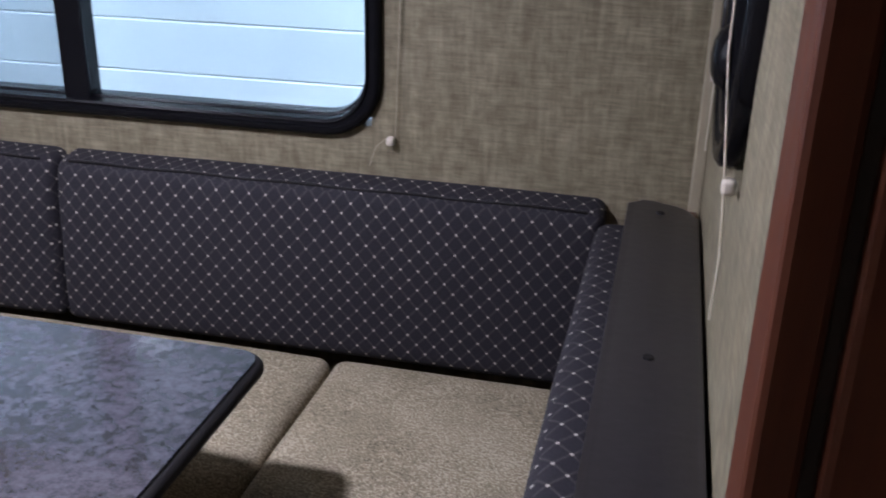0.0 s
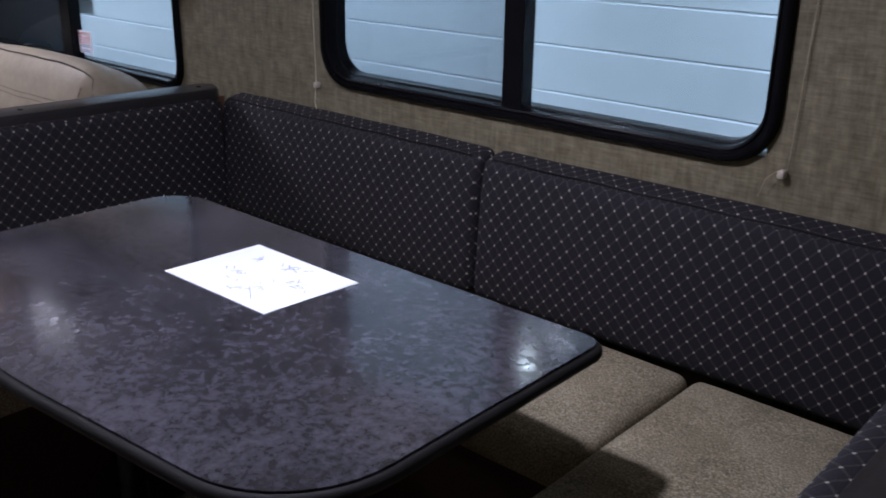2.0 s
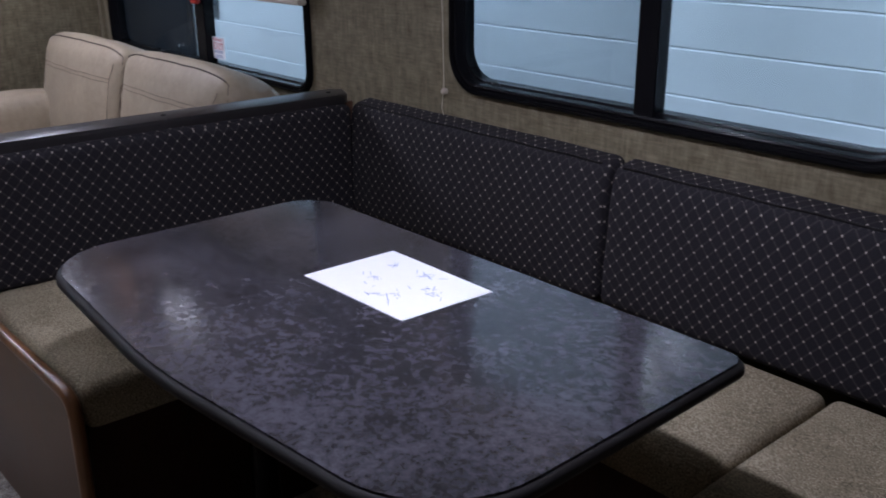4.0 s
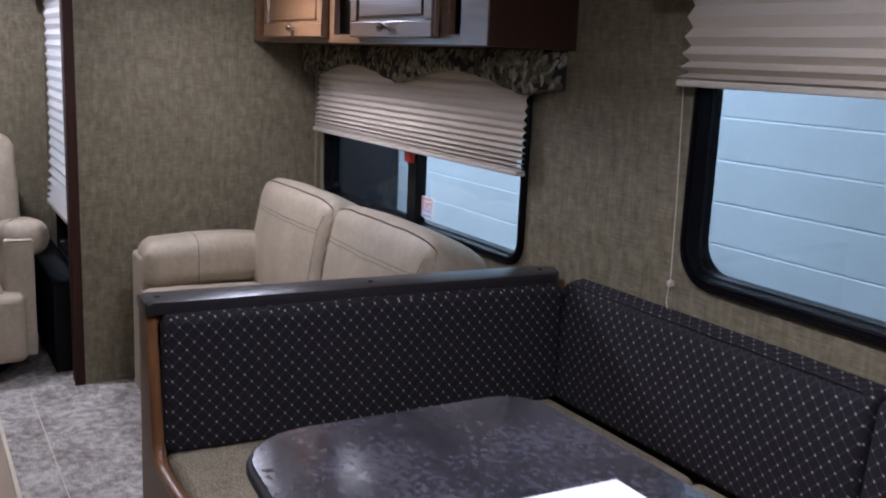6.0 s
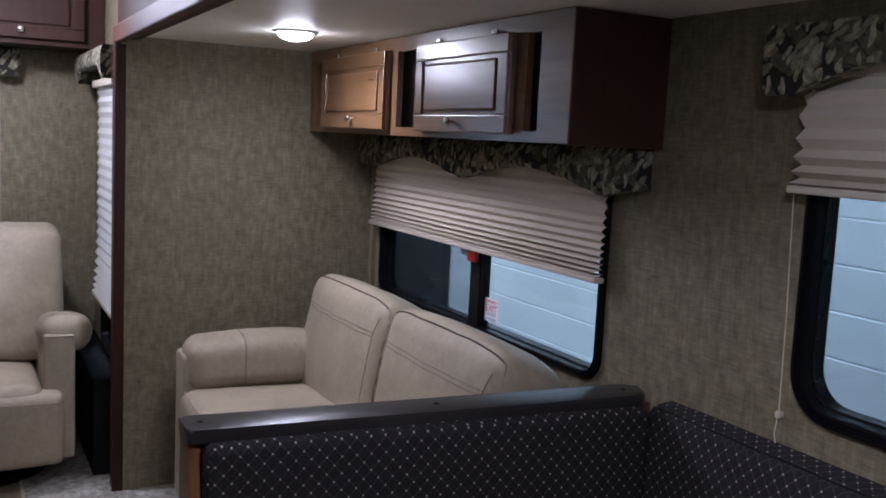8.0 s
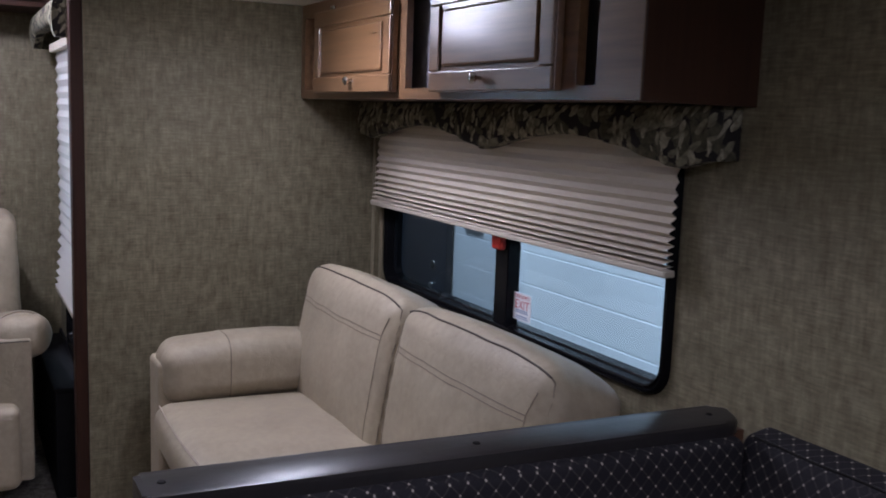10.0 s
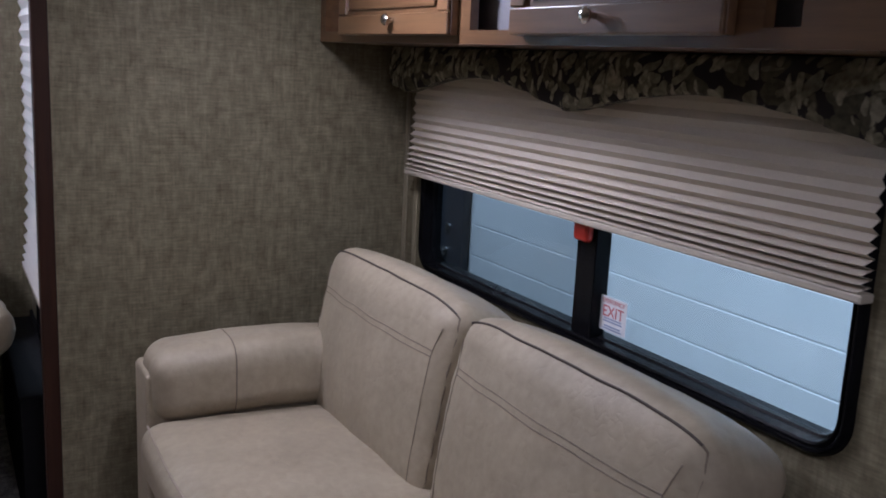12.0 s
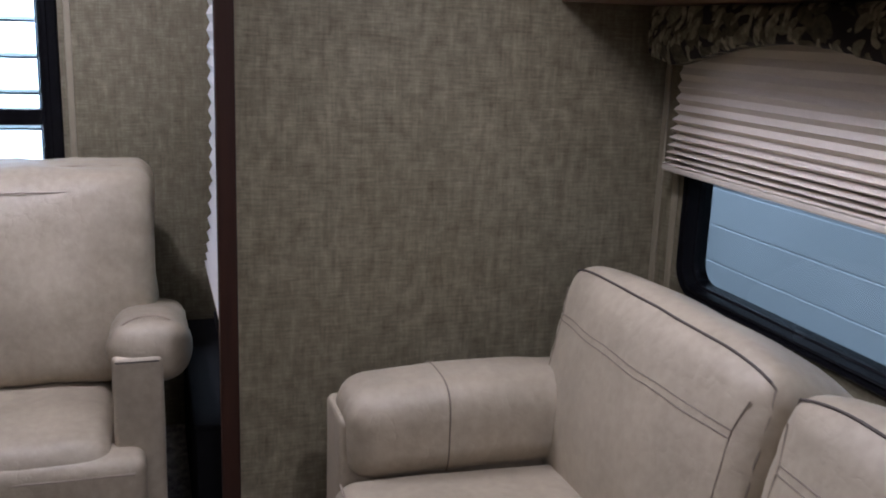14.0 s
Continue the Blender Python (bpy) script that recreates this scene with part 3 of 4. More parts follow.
window_unit("window_1", "sliding window with a black rounded frame over the dinette", on_y(WALL_Y), *W1, 0.031, 0.105, [(-0.678, -0.624)], panes=[GLASS_SCREEN, GLASS])
window_unit("window_2", "sliding window with a black rounded frame behind the sofa", on_y(WALL_Y), *W2, 0.026, 0.075, [(-2.702, -2.632)], panes=[GLASS_SCREEN, GLASS])
window_unit("window_3", "narrow side window beside the recliner", on_y(MAIN_Y), *WS, 0.05, 0.06)
window_unit("window_4", "rear window with a black frame and cross bar", on_x(REAR_X), *WR, 0.06, 0.07, across=[(1.04, 1.09)], out=-1)
end_window = window_unit("window_5", "small black-framed window with a rounded foot in the end wall", on_x(END_X1), *WE, 0.045, 0.235)
part("crank_knob", lathe([(0.034, -0.012), (0.036, -0.018), (0.03, -0.027), (0.018, -0.032), (0.003, -0.034)], (END_X1, 1.30, 1.16), 0, 20), BLACK, end_window, "round glossy black crank knob", True)

# ---- blinds, valances, cords ----
B1 = on_y(1.745)
pleated_blind("beige pleated blind half lowered over the dinette window", B1, -1.283, 0.0, 1.368, 1.70, 0.05, 0.035, BLIND, 0.35)
pleated_blind("beige pleated blind half lowered behind the sofa", B1, -3.495, -1.925, 1.076, 1.42, 0.038, 0.033, BLIND, 0.28, 1, 0.07, 0.036, 30.0)
pleated_blind("pleated blind lowered beside the recliner, its backlight in the pale cloth", on_y(MAIN_Y - 0.028), WS[0] + 0.01, WS[1], 0.655, 1.62, 0.045, 0.03, BLIND_BACKLIT, 0.45)
valance("leaf-print padded valance with an arched edge over the dinette window", on_y(WALL_Y), -1.318, 0.03, 1.562, 1.70, 0.115, lambda s: 0.055 * min(1, max(0, min(s, 1 - s) - 0.06) / 0.12) ** 0.8)
valance("leaf-print ruffled valance under the wall cabinet", on_y(WALL_Y), -3.55, -1.785, 1.314, 1.442, 0.082, lambda s: 0.056 * (0.5 - 0.5 * math.cos(2 * math.pi * (-0.087 + 1.765 * s) / 0.79)) ** 0.55, 0.007)
valance("leaf-print padded valance over the narrow side window", on_y(MAIN_Y), WS[0] - 0.2, WS[1] + 0.1, 1.61, 1.735, 0.10, lambda s: 0.05 * min(1, max(0, min(s, 1 - s) - 0.06) / 0.12) ** 0.8)
valance("leaf-print padded valance over the rear window", on_x(REAR_X), WR[0] - 0.08, 0.45, 1.63, 1.755, 0.10, lambda s: 0.05 * min(1, max(0, min(s, 1 - s) - 0.06) / 0.12) ** 0.8, out=-1)
cord("cream cord of the dinette blind with its cleat", [(-1.297, 1.745, 1.37), (-1.297, 1.757, 1.1), (-1.296, 1.760, 0.9), (-1.302, 1.758, 0.85), (-1.298, 1.76, 0.83)], (-1.296, 1.762, 0.893))
cord("thin cord knotted to a cleat beside the dinette window", [(0.004, 1.765, 1.37), (-0.008, 1.768, 1.15), (-0.016, 1.766, 0.905), (-0.035, 1.76, 0.9), (-0.05, 1.757, 0.885), (-0.062, 1.76, 0.85)], (-0.024, 1.764, 0.897), TAN_TRIM, 0.0011)
cord("cream cord of the end window blind with its cleat", [(END_X1 - 0.030, 1.10, 1.62), (END_X1 - 0.027, 1.10, 1.2), (END_X1 - 0.014, 1.108, 1.07), (END_X1 - 0.010, 1.10, 1.0), (END_X1 - 0.011, 1.104, 0.93)], (END_X1 - 0.010, 1.108, 1.07))
cord("short cream cord hanging by the corner", [(END_X1 - 0.012, 1.60, 1.08), (END_X1 - 0.012, 1.598, 1.03), (END_X1 - 0.012, 1.602, 0.97)], (END_X1 - 0.01, 1.60, 1.08))


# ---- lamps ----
# bodies for the lamps, the unseen added main-ceiling pair included
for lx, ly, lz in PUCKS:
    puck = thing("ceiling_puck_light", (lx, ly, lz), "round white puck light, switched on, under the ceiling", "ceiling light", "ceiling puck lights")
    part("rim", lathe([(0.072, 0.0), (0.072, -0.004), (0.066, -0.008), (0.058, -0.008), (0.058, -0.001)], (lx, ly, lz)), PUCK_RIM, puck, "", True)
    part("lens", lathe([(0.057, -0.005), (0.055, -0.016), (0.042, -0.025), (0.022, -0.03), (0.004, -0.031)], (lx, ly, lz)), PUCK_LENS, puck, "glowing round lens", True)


# ---- wall cabinet over the sofa ----
def raised_door(parent, place, u0, u1, v0, v1, out, wood_mat, knob_at):
    d = part("cabinet_door", box(*place(u0, v0, 0), *place(u1, v1, -0.02 * out), bevel=0.003), wood_mat, parent, "cherry door with a framed raised panel")
    fr = 0.05
    bm = bmesh.new()
    for a, b, c, e in ((u0, u1, v0, v0 + fr), (u0, u1, v1 - fr, v1), (u0, u0 + fr, v0 + fr, v1 - fr), (u1 - fr, u1, v0 + fr, v1 - fr)):
        add_box(bm, *place(a + 0.001, c + 0.001, -0.0201 * out), *place(b - 0.001, e - 0.001, -0.028 * out), bevel=0.003)
    part("door_frame", bm, wood_mat, d)
    part("raised_panel", box(*place(u0 + fr + 0.012, v0 + fr + 0.012, -0.0201 * out), *place(u1 - fr - 0.012, v1 - fr - 0.012, -0.0265 * out), bevel=0.006), wood_mat, d)
    ku, kv = knob_at
    c = place(ku, kv, -0.028 * out)
    axis = 1 if abs(place(0, 0, 1)[1] - place(0, 0, 0)[1]) > 0.5 else 0
    sgn = -out
    part("knob", lathe([(0.005, 0), (0.005, 0.012 * sgn), (0.012, 0.017 * sgn), (0.014, 0.023 * sgn), (0.009, 0.029 * sgn), (0.002, 0.03 * sgn)], c, axis, 16), CHROME, d, "round nickel knob", True)
    return d


CX0, CX1, CY, CZ0, CZ1 = -3.606, -1.752, 1.485, 1.445, SLIDE_CEIL - 0.002
cab = thing("wall_cabinet", ((CX0 + CX1) / 2, WALL_Y, CZ0), "cherry wall cabinet with two doors over the sofa", "cabinet")
shell = bmesh.new()
for a in ((CX0, CY + 0.02, CZ0, CX1, WALL_Y - 0.001, CZ0 + 0.015), (CX0, CY + 0.02, CZ1 - 0.015, CX1, WALL_Y - 0.001, CZ1), (CX0, CY + 0.02, CZ0 + 0.015, CX0 + 0.015, WALL_Y - 0.001, CZ1 - 0.015)):
    add_box(shell, *a)
part("body", shell, CAB_WOOD, cab)
part("end_panel", box(CX1 - 0.018, CY + 0.002, CZ0 - 0.003, CX1 + 0.002, WALL_Y - 0.001, CZ1, bevel=0.002), CAB_END_SHADED, cab, "cherry end panel with its shade in the colour")
part("inside_back", box(CX0 + 0.016, CY + 0.055, CZ0 + 0.016, CX1 - 0.02, CY + 0.065, CZ1 - 0.016), CAB_BACK, cab)
frame_bm = bmesh.new()
for a, b, c, d in ((CX0, CX1, CZ0, CZ0 + 0.028), (CX0, CX1, CZ1 - 0.045, CZ1), (CX0, CX0 + 0.035, CZ0 + 0.028, CZ1 - 0.045), (-3.45, -3.39, CZ0 + 0.028, CZ1 - 0.045), (-2.83, -2.748, CZ0 + 0.028, CZ1 - 0.045), (-2.585, -2.52, CZ0 + 0.028, CZ1 - 0.045), (-2.05, -1.952, CZ0 + 0.028, CZ1 - 0.045), (-1.888, CX1, CZ0 + 0.028, CZ1 - 0.045)):
    add_box(frame_bm, a, CY, c, b, CY + 0.02, d)
part("face_frame", frame_bm, CAB_WOOD, cab)
raised_door(cab, on_y(CY - 0.001), -3.405, -2.795, 1.462, 1.722, 1, CAB_WOOD, (-3.06, 1.496))
raised_door(cab, on_y(CY - 0.001), -2.552, -2.0, 1.462, 1.722, 1, CAB_WOOD, (-2.285, 1.492))
for hx in (-3.29, -2.92, -2.44, -2.11):
    part("hinge", box(hx - 0.014, CY - 0.012, 1.7235, hx + 0.014, CY - 0.0005, 1.738, bevel=0.003), CHROME, cab, "small nickel hinge")

# rear overhead cabinet
rcab = thing("rear_wall_cabinet", (-4.57, 0.2, 1.76), "dark cherry overhead cabinet on the rear wall", "cabinet")
part("body", box(REAR_X + 0.001, -1.3, 1.76, -4.42, MAIN_Y - 0.002, MAIN_CEIL - 0.002, bevel=0.003), DARK_SHADE_WOOD, rcab)
for a, b in ((0.17, 0.70), (-0.40, 0.13), (-0.97, -0.44)):
    raised_door(rcab, on_x(-4.419), a, b, 1.785, 2.03, -1, DARK_SHADE_WOOD, (a + 0.27, 1.82))

# ---- dinette ----
def bench_seat(label, x0, y0, x1, y1, group="dinette bench cushions"):
    th = thing("seat_cushion", ((x0 + x1) / 2, (y0 + y1) / 2, 0.38), label, "seat cushion", group)
    part("cover", soft_box(x0, y0, 0.385, x1, y1, 0.487, 0.028, (0, 0, 0.008), 12, 0.0015), TWEED, th, "", True)
    return th


SEAT_Z = 0.383


def skew(w):
    """The sofa-side partition stands a little out of square."""
    return Vector((w.x + 0.062 * (w.y - 0.61) / 1.08, w.y, w.z))


def askew(bm):
    for v in bm.verts:
        v.co = skew(v.co)
    return bm


bench = thing("dinette_bench", (-0.65, 1.2, 0.0), "U-shaped wooden dinette bench base with end panels", "bench")
# bases in the darkened wood: the table's shade is put into their colour
part("back_base", box(-1.10, 1.36, 0.006, -0.10, WALL_Y - 0.001, SEAT_Z), DARK_SHADE_WOOD, bench)
part("left_base", box(-1.735, 0.64, 0.006, -1.12, WALL_Y - 0.001, SEAT_Z), DARK_SHADE_WOOD, bench)
part("right_base", box(-0.08, 0.64, 0.006, 0.40, WALL_Y - 0.001, SEAT_Z), DARK_SHADE_WOOD, bench)
outline = round_poly([(-1.832, 0.006, 0), (-1.088, 0.006, 0), (-1.088, 0.472, 0.04), (-1.70, 0.466, 0.06), (-1.748, 0.818, 0.0), (-1.832, 0.818, 0)], 6)
part("end_panel", slab(outline, on_y(0.612), 0.0, 0.026), END_WOOD, bench, "brown laminate end panel")
part("nosing", tube([(p[0], 0.622, p[1]) for p in round_poly([(-1.088, 0.02, 0), (-1.086, 0.472, 0.04), (-1.70, 0.466, 0.06), (-1.748, 0.818, 0)], 6)], 0.0145, sides=10), HONEY, bench, "honey-coloured rounded wood nosing", True)
part("partition", askew(box(-1.812, 0.639, 0.006, -1.737, 1.73, 0.818)), END_WOOD, bench)
part("right_partition", box(0.43, 0.64, 0.006, END_X1 - 0.006, WALL_Y - 0.003, 0.818), END_WOOD, bench)


def ledge(label, x0, x1, y0, y1, bent=lambda w: w):
    th = thing("partition_cap", ((x0 + x1) / 2, (y0 + y1) / 2, 0.80), label, "ledge", "dinette partition caps")
    pts = round_poly([(x0, y0, 0.012), (x1, y0, 0.012), (x1, y1, 0.07), (x0, y1, 0.02)], 8)
    part("cap", slab(pts, lambda u, v, d: bent(Vector((u, v, 0.818 + d))), 0.0, 0.028, 0.010), LEDGE, th, "", True)
    for v in (y0 + 0.035, y0 + 0.56, y1 - 0.06):
        part("screw", lathe([(0.007, 0), (0.006, 0.002), (0.002, 0.0025)], bent(Vector(((x0 + x1) / 2 - 0.003, v, 0.846))), 2, 12), RUBBER, th, "small dark screw head", True)


ledge("dark vinyl cap on the partition beside the sofa", -1.816, -1.712, 0.603, 1.728, skew)
ledge("dark vinyl cap on the partition beside the end wall", 0.402, 0.514, 0.605, 1.722)
bench_seat("tan tweed seat cushion on the bench by the sofa", -1.745, 0.641, -1.085, 1.70)
bench_seat("tan tweed seat cushion on the middle bench", -1.08, 1.30, -0.117, 1.70)
bench_seat("tan tweed seat cushion on the bench beside the end wall", -0.112, 0.60, 0.345, 1.70)


def back_cushion(label, x0, y0, x1, y1, z1, puff, shape=None, seam=None, r=0.024):
    th = thing("back_cushion", ((x0 + x1) / 2, (y0 + y1) / 2, 0.487), label, "back cushion", "dinette back cushions")
    part("cover", soft_box(x0, y0, 0.488, x1, y1, z1, r, puff, 16, 0.0015, shape), DIAMOND, th, "", True)
    if seam:
        part("welt", tube(seam, 0.0028, sides=6), RUBBER, th, "dark piped welt", True)


def lean(w):
    k = max(0.0, (w.z - 0.49) / 0.32)
    front = max(0.0, (1.775 - w.y) / 0.085) * k * k
    return Vector((w.x, w.y + 0.022 * k * k, w.z - 0.014 * front))


for xa, xb in ((-1.668, -0.690), (-0.685, 0.366)):
    back_cushion("charcoal diamond-stitched back cushion along the window wall", xa, 1.690, xb, 1.768, 0.830, (0.0, 0.010, 0.003), lean,
                 [(xa + 0.03 + (xb - xa - 0.06) * i / 30, 1.7225, 0.8155 + 0.0012 * math.sin(i)) for i in range(31)])
back_cushion("charcoal diamond-stitched back cushion on the sofa-side partition", -1.735, 0.634, -1.69, 1.70, 0.818, (0.008, 0, 0.003), skew)
back_cushion("charcoal diamond-stitched back cushion on the end partition", 0.355, 0.640, 0.428, 1.69, 0.815, (0.010, 0, 0.008))

table = thing("dinette_table", (-0.6, 0.92, 0.0), "dark slate-look laminate dinette table with rounded corners", "table")
edge_pts = round_poly([(-1.152, 1.240, 0.09), (-0.047, 1.240, 0.03), (-0.040, 0.640, 0.165), (-0.60, 0.588, 1.2), (-1.158, 0.632, 0.14)][::-1], 10)
part("tabletop", slab(edge_pts, lambda u, v, d: (u, v, 0.712 + d), 0.0, 0.028, 0.002), SLATE, table, "", True)
part("edge_band", tube([(p[0], p[1], 0.7258) for p in edge_pts], 0.0112, True, 10), RUBBER, table, "black rubber edge band", True)
for lx in (-0.92, -0.30):
    leg = part("leg", lathe([(0.03, 0.03), (0.03, 0.70)], (lx, 0.93, 0.0), 2, 20), BLACK, table, "", True)
    part("floor_flange", lathe([(0.09, 0.006), (0.085, 0.016), (0.04, 0.032), (0.031, 0.06)], (lx, 0.93, 0.0), 2, 24), CHROME, leg, "", True)
    part("top_flange", lathe([(0.031, 0.66), (0.04, 0.69), (0.085, 0.708), (0.09, 0.7115)], (lx, 0.93, 0.0), 2, 24), CHROME, leg, "", True)

sheet = thing("paper_sheet", (-0.62, 1.05, 0.7405), "white printed sheet of paper lying on the table", "paper")
SHEET = [(-0.742, 1.141), (-0.470, 1.140), (-0.480, 0.950), (-0.750, 0.945)]
part("page", slab(SHEET, lambda u, v, d: (u, v, 0.7404 + d), 0.0, 0.0012), PAPER, sheet)


def on_sheet(a, b):
    p, q, r, s = [Vector(c) for c in SHEET]
    return (p * (1 - a) + q * a) * (1 - b) + (s * (1 - a) + r * a) * b


random.seed(4)
print_bm = bmesh.new()
for fx, fy, reach, strokes in ((0.22, 0.24, 0.025, 7), (0.52, 0.2, 0.06, 14), (0.74, 0.42, 0.07, 16), (0.6, 0.74, 0.075, 16), (0.33, 0.6, 0.05, 8)):
    angle = random.uniform(-0.9, -0.3)
    for k in range(strokes):
        c = on_sheet(fx + random.gauss(0, reach), fy + random.gauss(0, reach * 0.8))
        long_one = random.uniform(0.006, 0.022)
        turn = angle + random.choice((0.0, 0.0, 1.57, 0.4, -0.5))
        bmesh.ops.create_cube(print_bm, size=1, matrix=pose(c.x, c.y, 0.7418, 0, 0, math.degrees(turn)) @ Matrix.Diagonal((long_one, 0.0011, 0.0002, 1)))
part("print_lines", print_bm, INK, sheet, "faint grey-blue print", kind="stuff")

# ---- sofa ----
def sew(name, pts, r, mat, parent, label=""):
    return part(name, tube(pts, r, sides=6), mat, parent, label, True)


sofa = thing("loveseat", (-2.7, 1.35, 0.0), "beige suede two-seat sofa with rolled arms", "sofa")
part("base", soft_box(-3.45, 0.985, 0.03, -1.90, 1.72, 0.34, 0.02, n=6), SUEDE, sofa, "", True)
for xa, xb, tag in ((-3.50, -3.335, "L"), (-1.975, -1.875, "R")):
    part("arm_panel", soft_box(xa - 0.010 if tag == "L" else xa + 0.012, 0.938, 0.012, xb - 0.012, 1.70, 0.592, 0.018, (0.004, 0, 0), 8, 0.001), SUEDE, sofa, "", True)

    def droop(w, xa=xa, xb=xb):
        return Vector((w.x, w.y, w.z + 0.012 * math.sin((w.y - 0.95) * 5.5)))
    arm = part("arm_pad", soft_box(xa + 0.006, 0.950, 0.458 if tag == "L" else 0.50, xb + 0.035 if tag == "L" else xb, 1.55, 0.646, 0.058, (0.010, 0.002, 0.012), 14, 0.004, droop), SUEDE, sofa, "padded rolled arm", True)
    if tag == "L":
        loop = []
        for k in range(25):
            a = math.pi * (-0.25 + 1.4 * k / 24)
            loop.append((-3.397 + math.copysign(0.107 * abs(math.cos(a)) ** 0.55, math.cos(a)), 1.155, 0.563 + math.copysign(0.1045 * abs(math.sin(a)) ** 0.55, math.sin(a))))
        sew("seam", loop, 0.002, STITCH, arm)
        sew("seam", [(-3.398 + 0.104 * math.cos(a), 0.968 + 0.004 * math.sin(3 * a), 0.568 + 0.088 * math.sin(a)) for a in [math.pi * (0.78 + 0.6 * k / 20) for k in range(21)]], 0.003, SEAM, arm, "dark front seam")
for xa, xb in ((-3.335, -2.655), (-2.650, -1.965)):
    def slope(w):
        k = (1.42 - w.y) / 0.46
        return Vector((w.x, w.y, w.z + 0.006 * math.sin(w.x * 8) * 0.5 + 0.01 * k))
    seat = part("seat_cushion", soft_box(xa, 0.915, 0.325, xb, 1.50, 0.468, 0.05, (0.0, 0.012, 0.02), 12, 0.003, slope), SUEDE, sofa, "plump seat cushion", True)
    sew("welt", [(xa + 0.03 + (xb - xa - 0.06) * i / 16, 0.931 - 0.01 * math.sin(math.pi * i / 16), 0.474 - 0.004) for i in range(17)], 0.003, PIPE, seat)


def back_shape(w):
    k = max(0.0, (w.z - 0.45) / 0.42)
    drop = 0.06 * max(0.0, (w.y - 1.42) / 0.18) * k * k
    mid, half = (-3.076, 0.366) if w.x < -2.70 else (-2.321, 0.371)
    s = min(1.0, abs(w.x - mid) / half)
    drop += 0.024 * s ** 7 * max(0.0, k) ** 4
    return Vector((w.x, w.y + 0.075 * k, w.z - drop))


BACK_PUFF, BACK_ROUGH = (0.008, 0.042, 0.018), 0.003


def back_front(xa, xb, sx, sz, proud=0.0):
    """A point on the front of a back cushion; sx, sz run from -1 to 1 across it."""
    x, z = (xa + xb) / 2 + sx * (xb - xa) / 2, 0.662 + sz * 0.232
    w = Vector((x, 1.395 - BACK_PUFF[1] * max(0, 1 - sx * sx) ** 0.6 * max(0, 1 - sz * sz) ** 0.6 - proud, z))
    return back_shape(w + noise.noise_vector(w * 9.0) * BACK_ROUGH)


for xa, xb in ((-3.442, -2.708), (-2.692, -1.950)):
    def gathered(w, xa=xa, xb=xb):
        s = 2 * (w.x - (xa + xb) / 2) / (xb - xa)
        fold = 0.003 * max(0.0, abs(s) - 0.82) / 0.18 * math.sin(w.z * 95 + s * 14)
        return back_shape(Vector((w.x, w.y - fold, w.z)))
    back = part("back_cushion", soft_box(xa, 1.395, 0.43, xb, 1.60, 0.894, 0.050, BACK_PUFF, 18, BACK_ROUGH, gathered), SUEDE, sofa, "plump back cushion", True)
    n = 28
    edge = []
    for i in range(n + 1):
        sx = -0.93 + 1.86 * i / n
        c = max(0.0, 1 - sx * sx) ** 0.6
        w = Vector(((xa + xb) / 2 + sx * (xb - xa) / 2, 1.4085 - 0.0118 * c, 0.8805 + 0.0068 * c))
        edge.append(back_shape(w + noise.noise_vector(w * 9.0) * BACK_ROUGH))
    sew("piping", edge, 0.0026, SEAM, back, "dark piped top seam")
    for xe, way in ((xa, 1), (xb, -1)):
        side = [edge[0] if way > 0 else edge[-1]]
        for off, y, z in [(0.0185, 1.4125, 0.875), (0.0135, 1.4085, 0.854)] + [(0.0125 - 0.003 * math.sin(math.pi * k / 12), 1.4085 - 0.003 * math.sin(math.pi * k / 12), 0.834 - 0.374 * k / 12) for k in range(13)]:
            w = Vector((xe + way * off, y, z))
            side.append(gathered(w + noise.noise_vector(w * 9.0) * BACK_ROUGH))
        sew("side_piping", side, 0.0024, STITCH, back)
        sx = -0.86 * way
        sew("stitch_line", [back_front(xa, xb, sx * (1 + 0.05 * k / 4), 0.52 + 0.26 * k / 4) for k in range(5)], 0.0016, STITCH, back)
    for dz in (0.0, -0.06):
        sew("stitch_line", [back_front(xa, xb, -0.86 + 1.72 * i / n, 0.52 + dz) for i in range(n + 1)], 0.0017, STITCH, back)
    for sx in (-0.86, 0.86):
        sew("stitch_line", [back_front(xa, xb, sx, -0.8 + 1.32 * j / 16) for j in range(17)], 0.0017, STITCH, back)
for xx in (-3.40, -1.98):
    for yy in (1.02, 1.66):
        part("foot", lathe([(0.02, 0.006), (0.026, 0.035)], (xx, yy, 0), 2, 14), BLACK, sofa)

# ---- recliner ----
rec = thing("recliner", (-4.0, 0.25, 0.0), "beige suede recliner chair facing the aisle", "armchair")
part("base", soft_box(-4.40, -0.06, 0.11, -3.76, 0.575, 0.33, 0.02, n=6), SUEDE, rec, "", True)
part("pedestal", lathe([(0.26, 0.006), (0.26, 0.03), (0.06, 0.05), (0.06, 0.11)], (-4.05, 0.26, 0), 2, 24), BLACK, rec, "black swivel base", True)


def arm_fall(w):
    return Vector((w.x, w.y, w.z - 0.2 * max(0.0, -3.80 - w.x) * max(0.0, (w.z - 0.5) / 0.2)))


